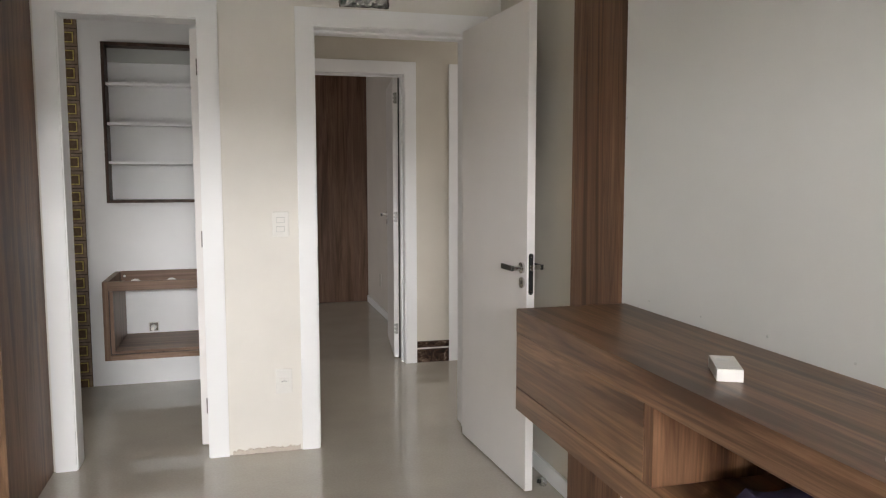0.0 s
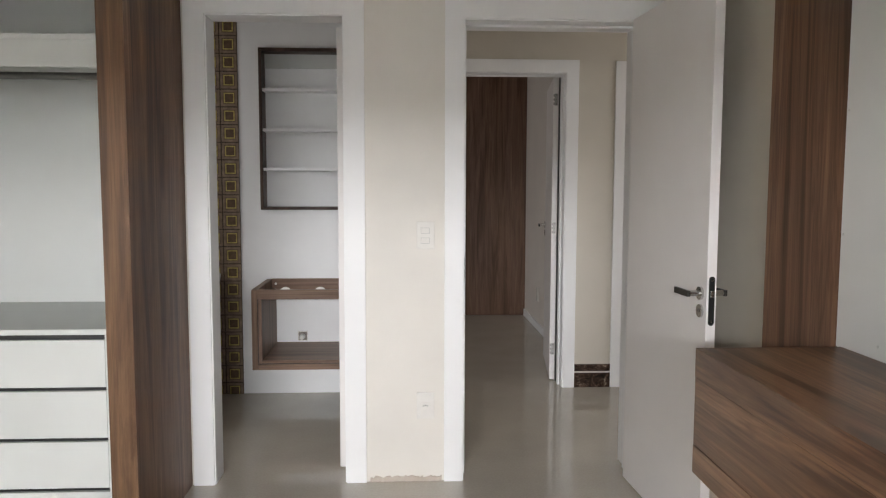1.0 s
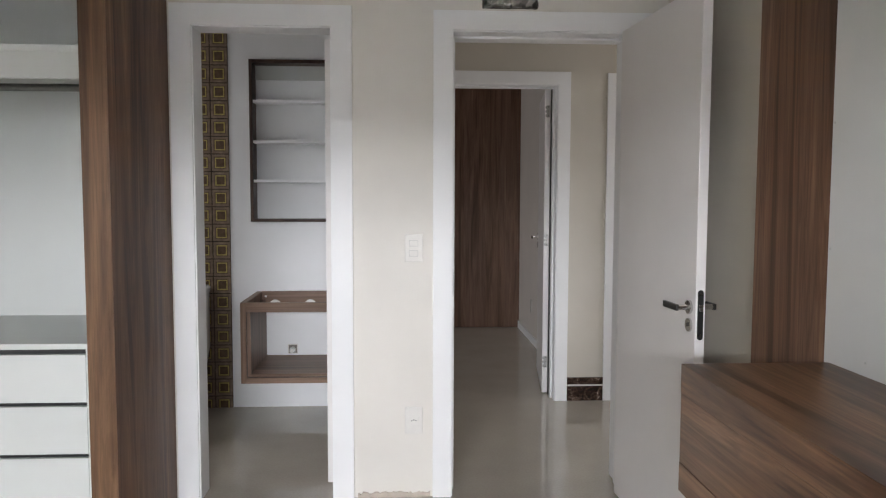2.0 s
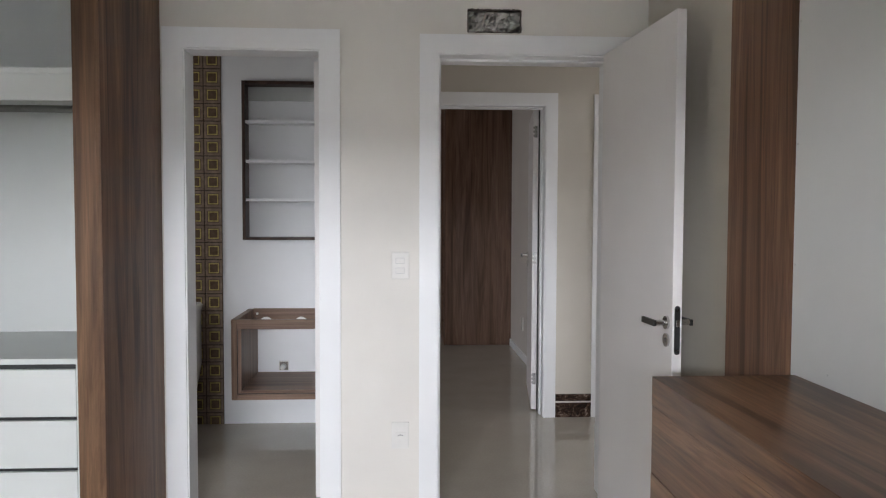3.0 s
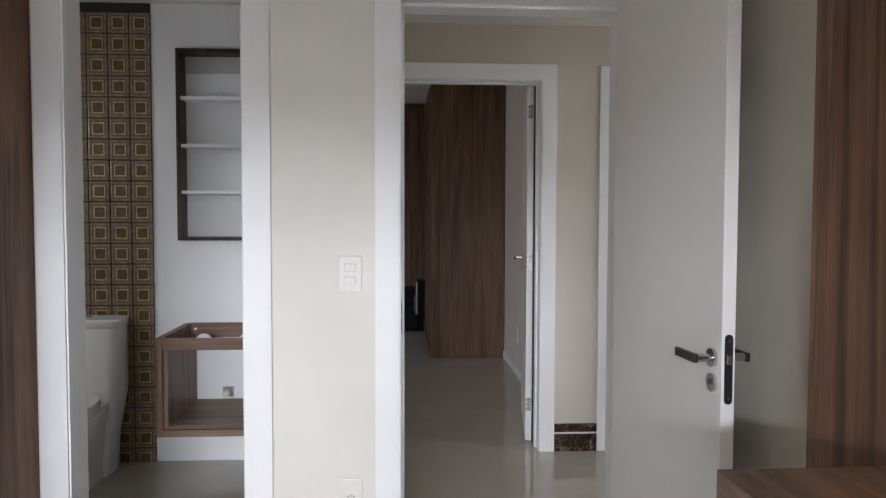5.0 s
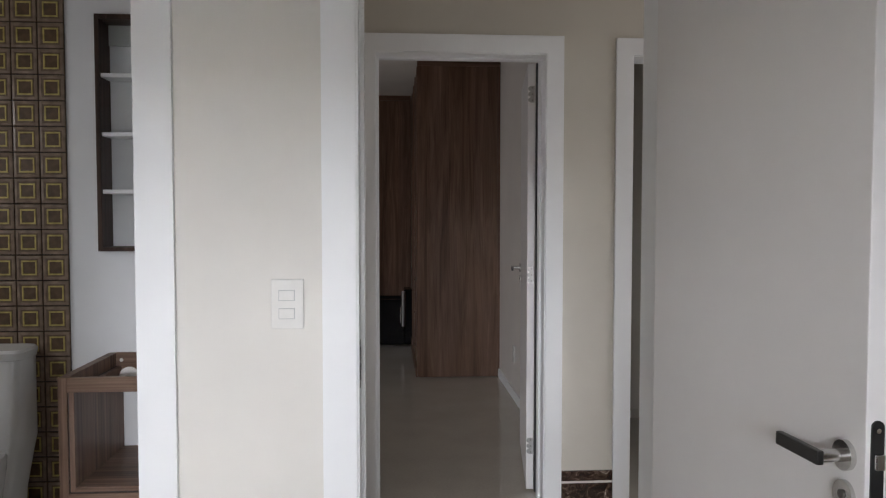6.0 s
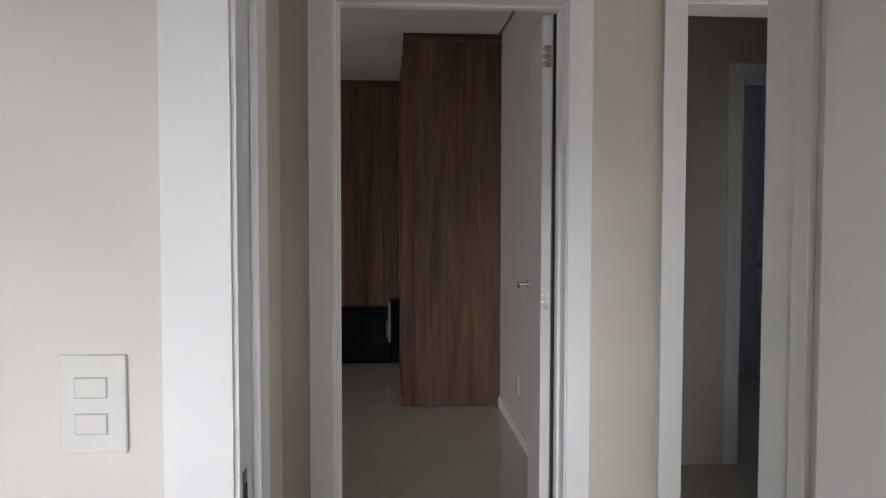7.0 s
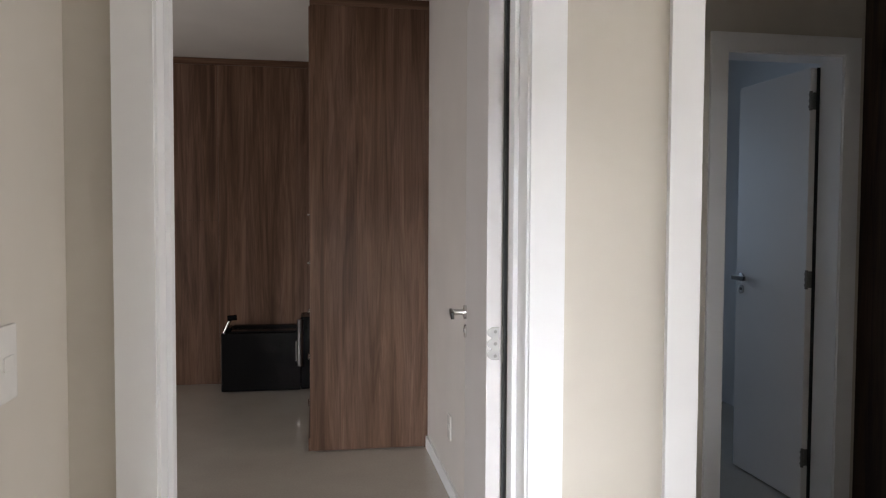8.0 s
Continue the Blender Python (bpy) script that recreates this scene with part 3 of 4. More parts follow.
def plate_side(name, x, side, y0, z0, label):
    """A wall plate on a wall that runs along y."""
    s = thing(name, (x, y0 + 0.04, z0), label, "switch" if z0 > 0.6 else "socket")
    a, b = sorted((x, x + side * 0.009))
    part("plate", box(B(), a, b, y0, y0 + 0.08, z0, z0 + 0.123, 0.003), plastic_white, s)
    a, b = sorted((x + side * 0.006, x + side * 0.012))
    part("key", box(B(), a, b, y0 + 0.021, y0 + 0.059, z0 + 0.05, z0 + 0.074, 0.0012), plastic_white, s)


plate_side("light_switch", 0.325, 1, 5.19, 1.08, "white light switch on the hall wall")
plate_side("wall_socket", RX, -1, 7.575, 0.272, "white wall socket above the baseboard")

# raw opening above the door, with a crumpled metal box in it
rb = thing("recessed_box", (0.741, NORTH, 2.200), "raw wall opening with a crumpled metal box", "wall box")
bm = B()
n_u, n_v = 26, 12
grid = [[None] * (n_v + 1) for _ in range(n_u + 1)]
for i in range(n_u + 1):
    for j in range(n_v + 1):
        u, v = i / n_u, j / n_v
        px, pz = AC[0] + u * (AC[1] - AC[0]), AC[2] + v * (AC[3] - AC[2])
        d = 0.022 + 0.018 * noise.noise(Vector((px * 34, pz * 40, 1.3))) + 0.012 * noise.noise(Vector((px * 90, pz * 90, 4.0)))
        grid[i][j] = bm.verts.new(Vector((px, NORTH + max(0.006, d), pz)) - O)
for i in range(n_u):
    for j in range(n_v):
        bm.faces.new((grid[i][j], grid[i + 1][j], grid[i + 1][j + 1], grid[i][j + 1]))
part("metal_sheet", bm, aluminium, rb, "crumpled grey metal sheet")
rng = random.Random(9)
raw_edge = plain("dark_raw_plaster", (0.10, 0.085, 0.075), 0.9, 0.0, 0.5, 60.0)
for a, b, c, d in ((AC[0] - 0.002, AC[1] + 0.002, AC[2] - 0.002, AC[2] + 0.0005), (AC[0] - 0.002, AC[1] + 0.002, AC[3] - 0.001, AC[3] + 0.003), (AC[0] - 0.004, AC[0] + 0.001, AC[2], AC[3]), (AC[1] - 0.001, AC[1] + 0.002, AC[2], AC[3])):
    bm = B()
    long_x = b - a > d - c
    steps = 34 if long_x else 14
    for k in range(steps):
        f0, f1 = k / steps, (k + 1.02) / steps
        j0, j1, j2 = rng.uniform(-0.0025, 0.001), rng.uniform(-0.001, 0.0025), rng.uniform(0.001, 0.004)
        if long_x:
            box(bm, a + f0 * (b - a), a + f1 * (b - a), NORTH - j2, NORTH + 0.03, c + j0, d + j1)
        else:
            box(bm, a + j0, b + j1, NORTH - j2, NORTH + 0.03, c + f0 * (d - c), c + f1 * (d - c))
    part("broken_edge", bm, raw_edge, rb, "dark ragged plaster edge")

# ---- bedroom: hanging dresser along the side wall ----
CX, CY, CZ = 0.986, 2.479, 0.945
CY0 = -1.30
PX = 1.380
dr = thing("wall_hung_dresser", (1.2, 0.6, 0.609), "long walnut wall-hung dresser with drawers and open bays", "dresser")
part("top", box(B(), CX, PX, CY0, CY, 0.868, CZ, 0.0015), walnut_y, dr, "thick walnut-grained top with streaked figure")
part("bottom_board", box(B(), CX, PX, CY0, CY, 0.609, 0.684, 0.0015), walnut_y, dr)
part("end_panel", box(B(), CX + 0.0215, PX, CY - 0.028, CY - 0.0005, 0.684, 0.868), walnut_y, dr)
part("back_panel", box(B(), PX - 0.02, PX, CY0, CY - 0.03, 0.684, 0.868), walnut_y, dr)
for a, b in ((1.668, CY - 0.001), (-0.30, 0.50)):
    d = part("drawer", box(B(), CX + 0.001, CX + 0.021, a, b, 0.6860, 0.8666, 0.0006), walnut_y, dr, "plain walnut drawer front without handle")
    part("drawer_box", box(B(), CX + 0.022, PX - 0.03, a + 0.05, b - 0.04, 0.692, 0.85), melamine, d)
for a, b in ((1.628, 1.667), (0.501, 0.540), (-0.34, -0.301)):
    part("divider", box(B(), CX + 0.002, PX - 0.021, a, b, 0.684, 0.868, 0.001), walnut_z, dr, "upright divider")

# pieces on and in the dresser
bx = thing("small_white_box", (1.105, 1.525, CZ), "small white cardboard box lying on the dresser", "box")
bx.rotation_euler = (0, 0, radians(-27))
origin()
part("carton", box(B(), -0.027, 0.027, 0.0, 0.128, 0.0, 0.027, 0.0012), paper_white, bx)
part("lid_line", box(B(), -0.0273, 0.0273, 0.018, 0.0185, 0.002, 0.0272), print_grey, bx)
for k in range(3):
    part("print_bar", box(B(), -0.016, 0.008 + 0.004 * k, 0.075 + 0.009 * k, 0.0785 + 0.009 * k, 0.027, 0.0272), print_grey, bx, "grey bar of unreadable print")
cap = thing("white_cap", (1.074, 1.068, CZ), "small round white plastic cap on the dresser", "cap")
bm = cyl(B(), (1.074, 1.068, CZ), (1.074, 1.068, CZ + 0.016), 0.02, 24, 0.018)
part("shell", bm, plastic_white, cap, smooth=True)
part("disc", cyl(B(), (1.074, 1.068, CZ + 0.016), (1.074, 1.068, CZ + 0.019), 0.012, 20), plastic_grey, cap)

cl = thing("folded_cloth", (1.2, 1.25, 0.684), "dark purple cloth stuffed in the open bay", "cloth")
bm = B()
rows = []
for i in range(17):
    row = []
    for j in range(17):
        u, v = i / 16, j / 16
        px, py = 1.02 + 0.32 * u, 0.86 + 0.62 * v
        edge = min(u, 1 - u, v, 1 - v)
        h = min(1, edge * 6) * (0.10 + 0.045 * noise.noise(Vector((px * 9, py * 7, 0)))) + 0.012 * noise.noise(Vector((px * 28, py * 24, 3)))
        row.append(bm.verts.new(Vector((px, py, 0.686 + max(0.0, h))) - O))
    rows.append(row)
for i in range(16):
    for j in range(16):
        bm.faces.new((rows[i][j], rows[i + 1][j], rows[i + 1][j + 1], rows[i][j + 1]))
part("fabric", bm, purple_cloth, cl, smooth=True)

# wall panel behind the dresser
origin()
post = thing("wall_panel_upright", (PX, 2.75, 0), "tall walnut-grained upright panel on the wall", "panel")
part("board", box(B(), PX, EAST - 0.001, 2.504, 2.921, 0, H1 - 0.002, 0.0012), walnut_z, post)
part("edge_band", box(B(), PX + 0.0008, EAST - 0.001, 2.9214, 2.9224, 0, H1 - 0.002), walnut_edge, post, "thin lighter edge band")
wp = thing("white_wall_board", (PX, 0.6, CZ), "matt white wall board with screw holes", "panel")
part("board", box(B(), PX + 0.0005, EAST - 0.001, CY0, 2.5035, CZ - 0.004, H1 - 0.002), board_paint, wp)
lo = part("lower_board", box(B(), PX + 0.012, EAST - 0.001, CY0, 2.5035, 0.0, 0.94), board_paint, wp)
spots = [(2.545, z) for z in (1.238, 1.573, 1.908, 2.243)] + [(2.371 - 0.289 * k, 0.966) for k in range(12)] + [(1.09 - 0.3 * k, 1.563) for k in range(4)]
for y, z in spots:
    y, z = 0.55 + (y - 0.55) * 0.974, 1.4 + (z - 1.4) * 0.974
    part("screw", cyl(B(), (PX - 0.001, y, z), (PX + 0.002, y, z), 0.0032, 10), aluminium, wp)
    part("screw_rim", cyl(B(), (PX - 0.0006, y + 0.003, z), (PX + 0.001, y + 0.003, z), 0.0048, 10), board_paint, wp)

# door stop on the floor behind the leaf
ds = thing("door_stop", (1.40, 3.22, 0), "small chrome door stop on the floor", "door stop")
part("base", cyl(B(), (1.40, 3.22, 0), (1.40, 3.22, 0.03), 0.016, 20, 0.014), chrome, ds, smooth=True)
part("rubber", cyl(B(), (1.40, 3.22, 0.012), (1.375, 3.225, 0.02), 0.009, 14), gap_black, ds)

# ---- bedroom: open wardrobe ----
rail_grey = plain("dull_grey_rail", (0.16, 0.16, 0.15), 0.5, 0.6)
WX, WY = -0.747, 3.272
wd = thing("open_wardrobe", (-1.5, 3.6, 0), "open white wardrobe with walnut side and four drawers", "wardrobe")
part("side_panel", box(B(), WX - 0.016, WX, WY + 0.0005, NORTH - 0.002, 0, H1 - 0.002), walnut_z, wd, "dark walnut side panel")
part("front_post", box(B(), WX - 0.095, WX - 0.0165, WY, WY + 0.06, 0, H1 - 0.002, 0.0015), walnut_edge, wd, "lighter walnut front post")
part("front_edge", box(B(), WX - 0.0162, WX - 0.0005, WY - 0.0005, WY + 0.0004, 0, H1 - 0.002), walnut_edge, wd)
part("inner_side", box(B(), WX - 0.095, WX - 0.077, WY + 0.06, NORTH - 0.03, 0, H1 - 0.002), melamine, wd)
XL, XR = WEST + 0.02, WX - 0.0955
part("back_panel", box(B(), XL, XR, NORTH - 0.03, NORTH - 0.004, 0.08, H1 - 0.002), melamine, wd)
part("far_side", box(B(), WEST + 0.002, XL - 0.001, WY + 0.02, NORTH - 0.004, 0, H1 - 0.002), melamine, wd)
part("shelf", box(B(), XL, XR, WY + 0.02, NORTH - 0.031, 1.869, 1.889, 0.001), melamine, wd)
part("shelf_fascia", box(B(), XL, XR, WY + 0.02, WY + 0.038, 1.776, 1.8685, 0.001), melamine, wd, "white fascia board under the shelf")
# unseen top board and header, added to darken the upper compartment
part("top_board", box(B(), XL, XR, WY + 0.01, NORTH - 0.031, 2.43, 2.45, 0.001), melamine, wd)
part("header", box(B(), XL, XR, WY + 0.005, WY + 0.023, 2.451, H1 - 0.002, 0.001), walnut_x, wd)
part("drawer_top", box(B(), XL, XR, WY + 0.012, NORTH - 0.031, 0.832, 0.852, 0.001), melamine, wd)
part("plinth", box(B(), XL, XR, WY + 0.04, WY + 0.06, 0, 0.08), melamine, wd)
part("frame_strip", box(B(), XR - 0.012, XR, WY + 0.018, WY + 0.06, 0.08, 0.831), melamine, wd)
# black sheet puts the shade of the drawer gaps into colour
part("drawer_gap_shade", box(B(), XL, XR - 0.012, WY + 0.045, WY + 0.055, 0.08, 0.83), gap_black, wd, "black sheet painting the shade behind the drawer fronts")
for k in range(4):
    z1 = 0.812 - 0.187 * k
    z0 = z1 - 0.172
    for a, b in ((XR - 0.715, XR - 0.013), (XL + 0.002, XR - 0.719)):
        part("drawer", box(B(), a, b, WY + 0.016, WY + 0.034, z0, z1, 0.0012), melamine, wd, "plain white drawer front")
rodp = part("rail", cyl(B(), (XL, 3.60, 1.785), (XR, 3.60, 1.785), 0.0145, 16), rail_grey, wd, "grey metal hanging rail", smooth=True)
part("rail_socket", cyl(B(), (XR - 0.006, 3.60, 1.785), (XR, 3.60, 1.785), 0.021, 16), rail_grey, rodp)

# ---- bathroom: vanity frame, niche, toilet ----
VX0, VX1, VY0, VY1, VZ0, VZ1 = -0.666, 0.155, 4.955, BATHW - 0.003, 0.285, 0.757
va = thing("vanity_cabinet", (-0.25, 5.2, VZ0), "open walnut vanity carcass hung on the wall, without a top", "vanity")
S, G = 0.033, 0.005
part("side", box(B(), VX0, VX0 + S, VY0, VY1, VZ0, VZ1, 0.001), vanity_wood_z, va)
part("side", box(B(), VX1 - S, VX1, VY0, VY1, VZ0, VZ1, 0.001), vanity_wood_z, va)
part("bottom", box(B(), VX0 + S + 0.0005, VX1 - S - 0.0005, VY0, VY1, VZ0, VZ0 + S, 0.001), vanity_wood_x, va)
part("front_rail", box(B(), VX0 + S + 0.0005, VX1 - S - 0.0005, VY0, VY0 + 0.02, VZ1 - 0.056, VZ1, 0.001), vanity_wood_x, va)
part("back_rail", box(B(), VX0 + S + 0.0005, VX1 - S - 0.0005, VY1 - 0.02, VY1, VZ1 - 0.075, VZ1 + 0.002, 0.001), vanity_wood_x, va)
part("inner_side", box(B(), VX0 + S + G, VX0 + S + G + 0.019, VY0 + 0.004, VY1, VZ0 + S + G, VZ1 - 0.057, 0.001), vanity_wood_z, va)
part("inner_bottom", box(B(), VX0 + S + G + 0.0195, VX1 - S - G, VY0 + 0.004, VY1, VZ0 + S + G, VZ0 + S + G + 0.018, 0.001), vanity_wood_x, va)
# black strips fill the grooves and paint their shade
part("shadow_gap", box(B(), VX0 + S + 0.0003, VX0 + S + G - 0.0003, VY0 + 0.010, VY1, VZ0 + S + 0.0005, VZ1 - 0.057), gap_black, va)
part("shadow_gap", box(B(), VX0 + S + G, VX1 - S - 0.001, VY0 + 0.010, VY1, VZ0 + S + 0.0003, VZ0 + S + G - 0.0003), gap_black, va)
for xx in (-0.523, -0.306):
    bm = cyl(B(), (xx, 5.298, 0.688), (xx, 5.310, 0.688), 0.039, 32)
    ring = part("pipe_collar", bm, plastic_white, va, "round white plastic pipe collar", smooth=True)
    part("pipe_mouth", cyl(B(), (xx, 5.2955, 0.683), (xx, 5.298, 0.683), 0.014, 20), plastic_grey, ring)
    part("collar_strut", box(B(), xx - 0.012, xx + 0.012, 5.312, VY1 - 0.0205, 0.672, 0.687), vanity_wood_y, ring)
part("screw_cap", cyl(B(), (VX0 + 0.058, VY1 - 0.022, VZ1 - 0.03), (VX0 + 0.058, VY1 - 0.018, VZ1 - 0.03), 0.008, 14), plastic_white, va)
vb_ = thing("water_valve", (-0.44, BATHW, 0.375), "square metal wall box with a small tap", "valve")
part("wall_plate", box(B(), -0.474, -0.410, BATHW - 0.005, BATHW, 0.348, 0.412, 0.001), plastic_white, vb_)
# flat block coloured for the shade inside the wall box
part("recess", box(B(), -0.469, -0.415, BATHW - 0.0065, BATHW - 0.005, 0.353, 0.407), gap_grey, vb_, "grey-brown block painting the wall box's shaded mouth")
part("pipe", cyl(B(), (-0.442, BATHW - 0.05, 0.380), (-0.442, BATHW - 0.006, 0.380), 0.017, 16), aluminium, vb_, smooth=True)
part("spout", cyl(B(), (-0.442, BATHW - 0.040, 0.384), (-0.450, BATHW - 0.047, 0.364), 0.011, 14), plastic_white, vb_, smooth=True)

ni = thing("niche_shelf", (-0.3, BATHW, NICHE[2]), "recessed white shelf niche with a dark wood frame", "shelf")
a, b, c, d = NICHE
yf, yb = BATHW - 0.032, BATHW + 0.095
part("frame_side", box(B(), a - 0.008, a + 0.012, yf, yb, c - 0.012, d + 0.012, 0.001), niche_wood, ni, "dark brown wood frame")
part("frame_side", box(B(), b - 0.012, b + 0.008, yf, yb, c - 0.012, d + 0.012, 0.001), niche_wood, ni, "dark brown wood frame")
part("frame_top", box(B(), a + 0.0125, b - 0.0125, yf, yb, d - 0.010, d + 0.012, 0.001), niche_wood, ni, "dark brown wood frame")
part("frame_bottom", box(B(), a + 0.0125, b - 0.0125, yf, yb, c - 0.012, c + 0.006, 0.001), niche_wood, ni, "dark brown wood frame")
part("back", box(B(), a - 0.001, b + 0.001, yb + 0.001, yb + 0.012, c - 0.008, d + 0.008), white_wall, ni)
part("top_strip", box(B(), a + 0.0125, b - 0.0125, yb - 0.014, yb, d - 0.10, d - 0.0105, 0.001), melamine, ni)
for z in (1.463, 1.711, 1.964):
    part("shelf_board", box(B(), a + 0.0125, b - 0.0125, yf + 0.012, yb, z - 0.009, z + 0.009, 0.0015), trim_lacquer, ni, "white shelf board")


def ring_mesh(bm, sections, seg=28):
    """Loft of rounded-rectangle sections (z, cx, cy, half width, half depth, power)."""
    loops = []
    for z, cx, cy, hw, hd, p in sections:
        loop = []
        for k in range(seg):
            t = 2 * math.pi * k / seg
            c, s = math.cos(t), math.sin(t)
            loop.append(bm.verts.new(Vector((cx + hw * math.copysign(abs(c) ** p, c), cy + hd * math.copysign(abs(s) ** p, s), z)) - O))
        loops.append(loop)
    for lo_, hi in zip(loops, loops[1:]):
        for k in range(seg):
            bm.faces.new((lo_[k], lo_[(k + 1) % seg], hi[(k + 1) % seg], hi[k]))
    bm.faces.new(loops[0][::-1])
    bm.faces.new(loops[-1])
    return bm


TX = -1.142
to = thing("toilet", (TX, 5.1, 0), "one-piece white ceramic toilet by the tiled wall", "toilet")
bm = ring_mesh(B(), [(0.0, TX, 5.10, 0.125, 0.235, 0.6), (0.10, TX, 5.09, 0.125, 0.245, 0.6), (0.24, TX, 5.06, 0.150, 0.275, 0.65), (0.34, TX, 5.02, 0.178, 0.325, 0.75), (0.385, TX, 5.01, 0.186, 0.34, 0.8), (0.395, TX, 5.01, 0.180, 0.335, 0.8)])
part("bowl", bm, ceramic, to, smooth=True)
bm = ring_mesh(B(), [(0.0, TX, 5.33, 0.142, 0.105, 0.35), (0.20, TX, 5.33, 0.155, 0.11, 0.35), (0.36, TX, 5.335, 0.182, 0.12, 0.35), (0.42, TX, 5.345, 0.190, 0.125, 0.35), (0.760, TX, 5.37, 0.188, 0.095, 0.35)])
part("tank", bm, ceramic, to, smooth=True)
bm = ring_mesh(B(), [(0.762, TX, 5.37, 0.192, 0.099, 0.35), (0.792, TX, 5.37, 0.196, 0.103, 0.35), (0.804, TX, 5.37, 0.188, 0.095, 0.35)])
lid_t = part("tank_lid", bm, ceramic, to, smooth=True)
part("flush_button", cyl(B(), (TX, 5.37, 0.804), (TX, 5.37, 0.810), 0.026, 20), chrome, lid_t)
bm = ring_mesh(B(), [(0.397, TX, 4.955, 0.183, 0.27, 0.85), (0.420, TX, 4.955, 0.187, 0.275, 0.85), (0.438, TX, 4.96, 0.180, 0.265, 0.85), (0.446, TX, 4.965, 0.15, 0.23, 0.85)])
part("seat_lid", bm, plastic_white, to, "closed white seat lid", smooth=True)

# ---- second bedroom ----
W2X, W2Y = 0.791, 8.376
w2 = thing("tall_wardrobe", (1.14, 9.3, 0), "ceiling-high brown oak wardrobe seen from its side", "wardrobe")
part("side_panel", box(B(), W2X, RX - 0.024, W2Y, W2Y + 0.022, 0.008, H2 - 0.056, 0.001), oak_z, w2, "brown oak-grained side panel")
part("scribe_strip", box(B(), RX - 0.0235, RX - 0.001, W2Y + 0.003, W2Y + 0.02, 0, H2 - 0.056, 0.001), oak_z, w2)
part("top_filler", box(B(), W2X, RX - 0.001, W2Y + 0.002, W2Y + 0.022, H2 - 0.0545, H2 - 0.002, 0.001), oak_x, w2)
part("carcass", box(B(), W2X + 0.024, RX - 0.002, W2Y + 0.0225, BED2N - 0.002, 0.0, H2 - 0.002), oak_z, w2)
part("plinth", box(B(), W2X - 0.012, W2X + 0.0018, W2Y + 0.0225, BED2N - 0.012, 0.0, 0.078, 0.001), oak_y, w2, "oak-grained plinth strip")
Y2 = W2Y + 0.0245
for z0, z1 in ((0.083, 0.378), (0.382, 0.653), (0.657, 0.943), (0.947, 1.243), (1.247, 1.528)):
    dr2 = part("drawer", box(B(), W2X + 0.002, W2X + 0.022, Y2, Y2 + 0.464, z0, z1, 0.001), oak_y, w2, "oak-grained drawer front")
    zh = (z0 + z1) / 2
    grip = part("handle", box(B(), W2X - 0.016, W2X - 0.009, Y2 + 0.17, Y2 + 0.30, zh - 0.006, zh + 0.006, 0.002), chrome, dr2, "small chrome bar handle")
    for yy in (Y2 + 0.185, Y2 + 0.285):
        part("handle_post", cyl(B(), (W2X - 0.010, yy, zh), (W2X + 0.002, yy, zh), 0.004, 10), chrome, grip)
for k in range(4):
    y0 = W2Y + 0.0225 + k * 0.47
    zb = 1.532 if k == 0 else 0.083
    dd = part("door", box(B(), W2X + 0.002, W2X + 0.022, y0 + 0.002, y0 + 0.466, zb, H2 - 0.06, 0.001), oak_z, w2)
    # paler wood imitates window light grazing the door fronts
    part("lit_edge_strip", box(B(), W2X - 0.006, W2X + 0.0018, y0 + 0.004, y0 + 0.014, zb, H2 - 0.06), vanity_wood_z, dd, "paler wood strip painting the lit edge of the door front")
pn = thing("oak_wall_panel", (-0.7, BED2N, 0), "brown oak panelling on the back wall", "panel")
# black sheet added so the panel joints look shaded
part("backing", box(B(), -2.198, W2X - 0.002, BED2N + 0.0135, BED2N + 0.0195, 0.002, H2 - 0.056), gap_black, pn, "black backing painting the shade in the joints")
part("panel", box(B(), 0.0505, W2X - 0.002, BED2N, BED2N + 0.013, 0.006, H2 - 0.056, 0.0008), oak_z, pn)
for k in range(3):
    x1 = 0.0495 - k * 0.76
    for z0, z1 in ((0.006, 1.3415), (1.3430, H2 - 0.056)):
        part("panel", box(B(), max(-2.198, x1 - 0.759), x1, BED2N, BED2N + 0.013, z0, z1, 0.0008), oak_z, pn)
part("top_rail", box(B(), -2.198, W2X - 0.002, BED2N - 0.004, BED2N + 0.013, H2 - 0.0545, H2 - 0.002, 0.001), oak_x, pn)

ch = thing("black_armchair", (0.45, 10.05, 0), "low black leather armchair with chrome tubes", "armchair")
part("base", box(B(), 0.098, 0.705, 9.985, 10.27, 0.008, 0.462, 0.006), leather, ch, "glossy black front panel")
part("seat_cushion", box(B(), 0.165, 0.690, 10.02, 10.20, 0.463, 0.476, 0.006), leather, ch)
part("armrest", box(B(), 0.707, 0.792, 9.995, 10.28, 0.008, 0.585, 0.010), leather, ch)
part("armrest", box(B(), 0.100, 0.160, 10.10, 10.28, 0.463, 0.490, 0.008), leather, ch)
part("backrest", box(B(), 0.165, 0.690, 10.21, 10.285, 0.463, 0.495, 0.012), leather, ch)
part("tube", cyl(B(), (0.702, 9.972, 0.20), (0.702, 9.972, 0.565), 0.022, 24), dark_chrome, ch, "upright dark chrome tube", smooth=True)
part("tube", cyl(B(), (0.676, 9.966, 0.24), (0.676, 9.966, 0.40), 0.010, 16), dark_chrome, ch, smooth=True)
part("clasp", cyl(B(), (0.112, 10.05, 0.455), (0.165, 10.04, 0.575), 0.013, 14), chrome, ch, "bent chrome arm bracket", smooth=True)
part("clasp_knob", cyl(B(), (0.145, 10.03, 0.578), (0.215, 10.03, 0.584), 0.022, 16), leather, ch, smooth=True)

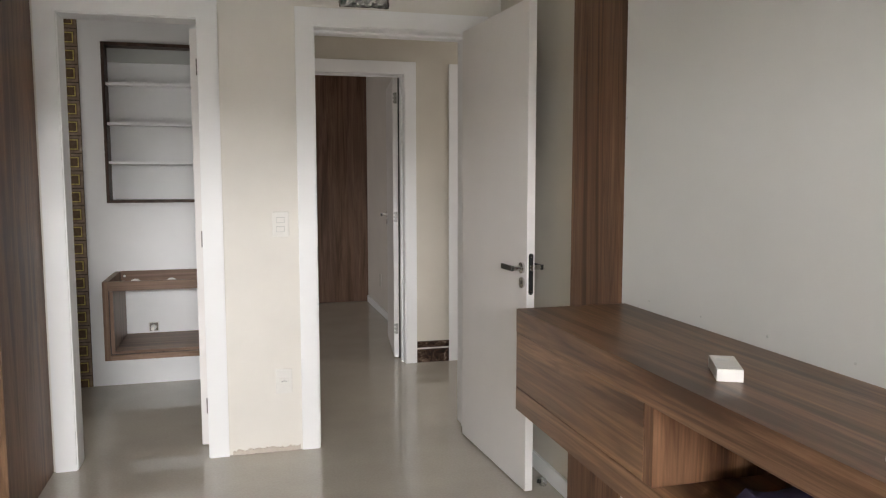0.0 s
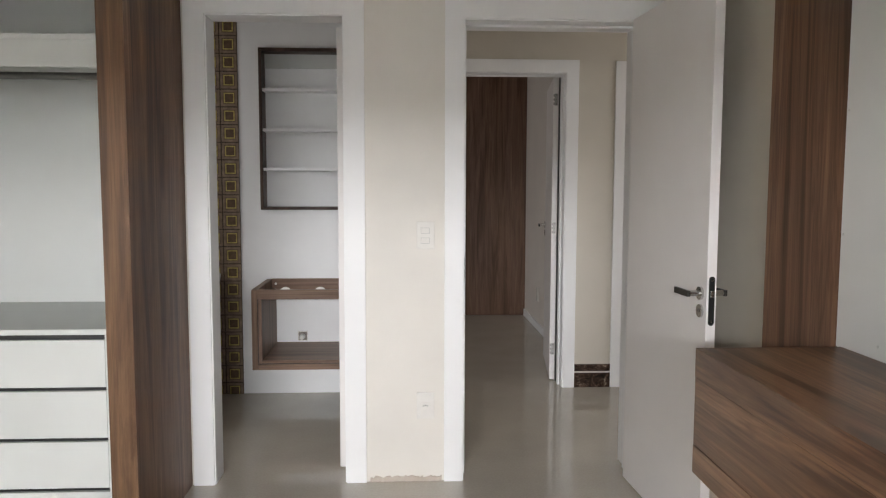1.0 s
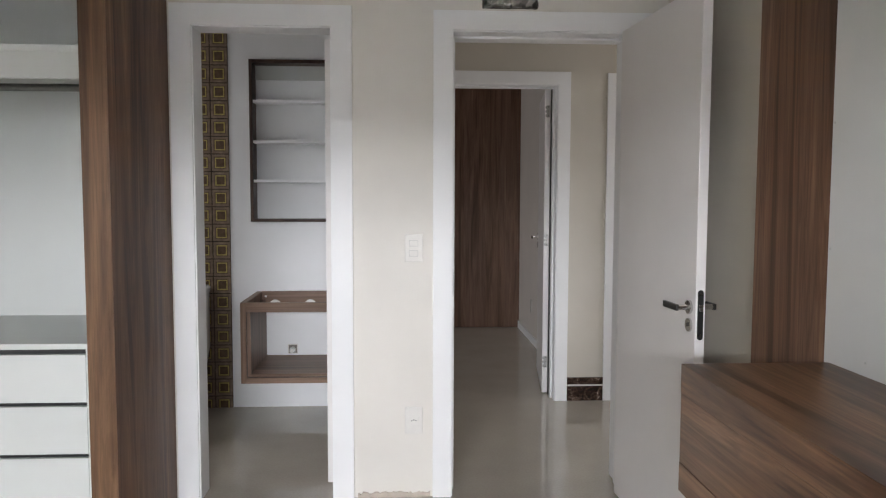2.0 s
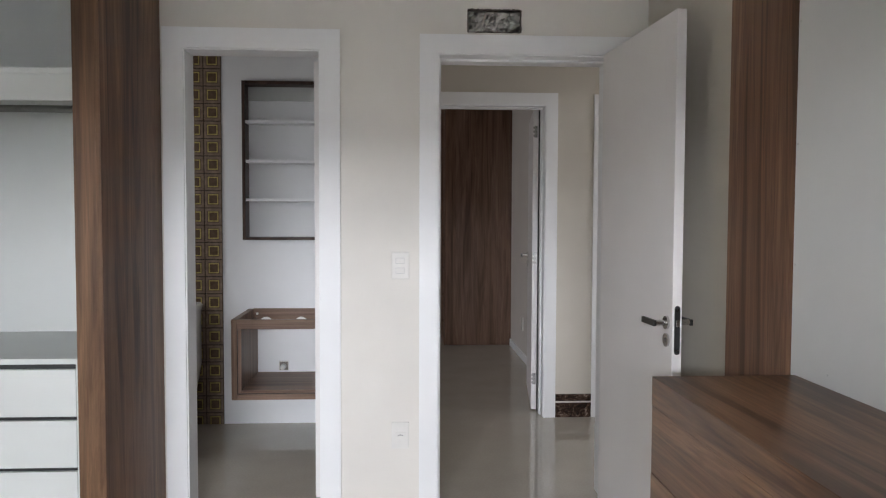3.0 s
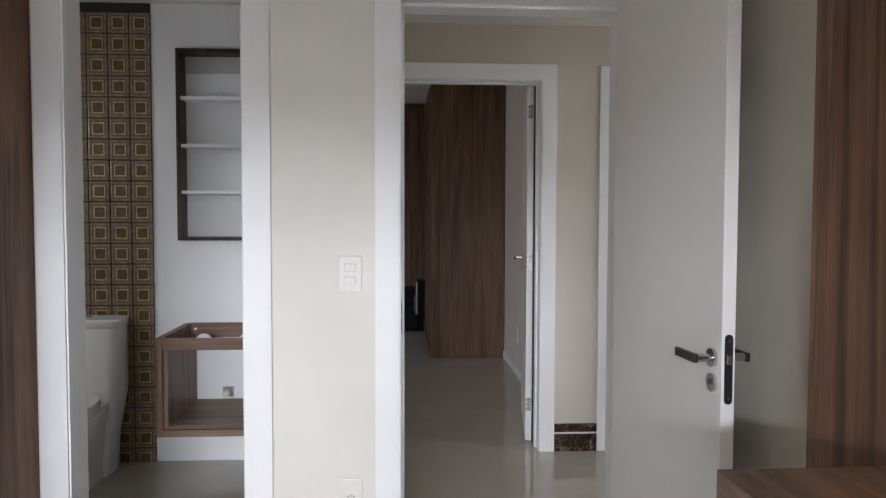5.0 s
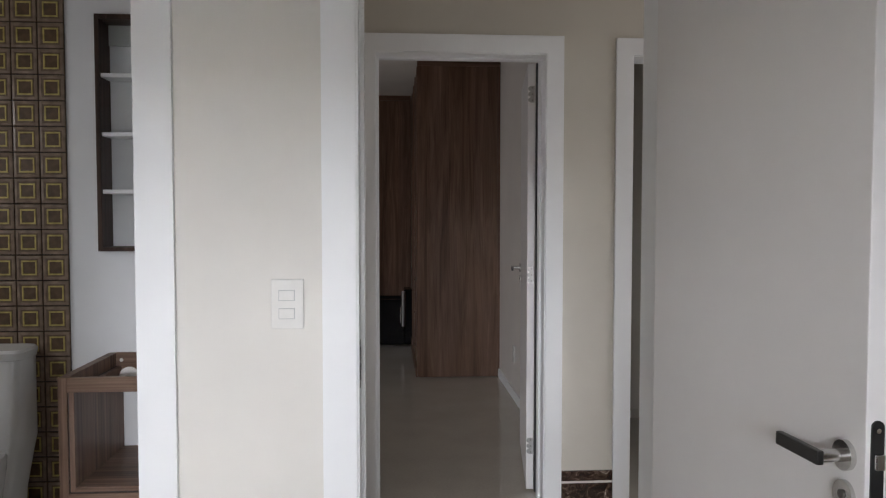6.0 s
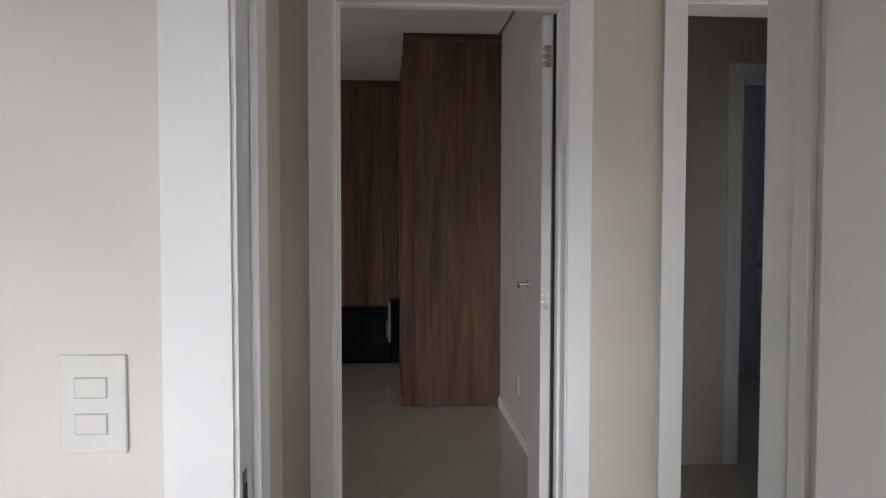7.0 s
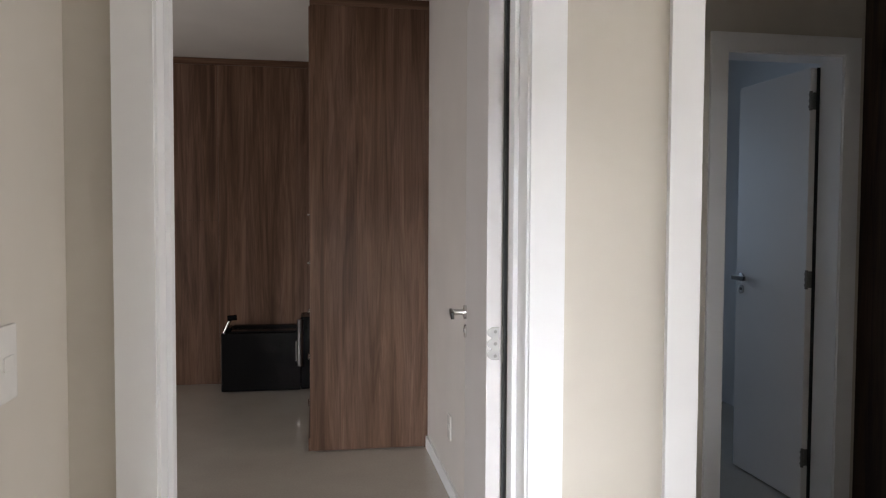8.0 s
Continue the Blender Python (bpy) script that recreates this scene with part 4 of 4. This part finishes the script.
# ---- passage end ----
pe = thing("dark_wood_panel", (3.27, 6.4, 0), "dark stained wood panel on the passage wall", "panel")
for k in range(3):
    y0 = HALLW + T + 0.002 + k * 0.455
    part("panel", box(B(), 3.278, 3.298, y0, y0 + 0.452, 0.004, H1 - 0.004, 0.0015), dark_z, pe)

# ---- bathroom wall tiles ----
PITCH, TX1 = 0.1111, -0.829
tw = thing("tiled_wall_field", (TX1 - 0.6, BATHW, 0), "field of brown square tiles with old-gold frames", "tiles", "", "structure")
part("grout_bed", box(B(), BX0 + 0.001, TX1, BATHW - 0.0045, BATHW - 0.0003, 0, HB - 0.001), grout, tw, "dark grout bed")


def tile_mesh(name, z0, z1):
    """A square tile with bevelled rim, a raised gold square and a dark heart; z0 and z1 cut it."""
    bm = bmesh.new()
    h = PITCH / 2 - 0.0012
    rings = [(h, 0.0), (h - 0.002, -0.0065), (h - 0.012, -0.008), (h - 0.016, -0.0050), (0.0326, -0.0055), (0.0316, -0.0080), (0.0262, -0.0080), (0.0250, -0.0050), (0.0, -0.0050)]
    mats = [0, 1, 1, 0, 2, 2, 2, 3]
    loops = []
    for r, y in rings[:-1]:
        loops.append([bm.verts.new((sx * r, y, min(z1, max(z0, sz * r)))) for sx, sz in ((-1, -1), (1, -1), (1, 1), (-1, 1))])
    for lo_, hi, m in zip(loops, loops[1:], mats):
        for k in range(4):
            bm.faces.new((lo_[k], lo_[(k + 1) % 4], hi[(k + 1) % 4], hi[k])).material_index = m
    bm.faces.new(loops[-1]).material_index = 3
    me = bpy.data.meshes.new(name)
    bmesh.ops.recalc_face_normals(bm, faces=bm.faces)
    bm.to_mesh(me)
    bm.free()
    for m in (tile_brown, tile_edge, tile_gold, tile_heart):
        me.materials.append(m)
    return me


whole = tile_mesh("tile", -1, 1)
cut = tile_mesh("tile_cut", -0.0213, 1)
half = PITCH / 2
for i in range(12):
    for j in range(22):
        zc = 0.0768 - half + PITCH * j
        if zc + half > HB:
            break
        ob = new("tile", cut if j == 0 else whole)
        ob.parent = tw
        ob.location = Vector((TX1 - half - PITCH * i, BATHW - 0.0045, zc)) - O
        ob.rotation_euler = (0, radians(90) * ((i * 7 + j * 3) % 4) if j else 0, 0)
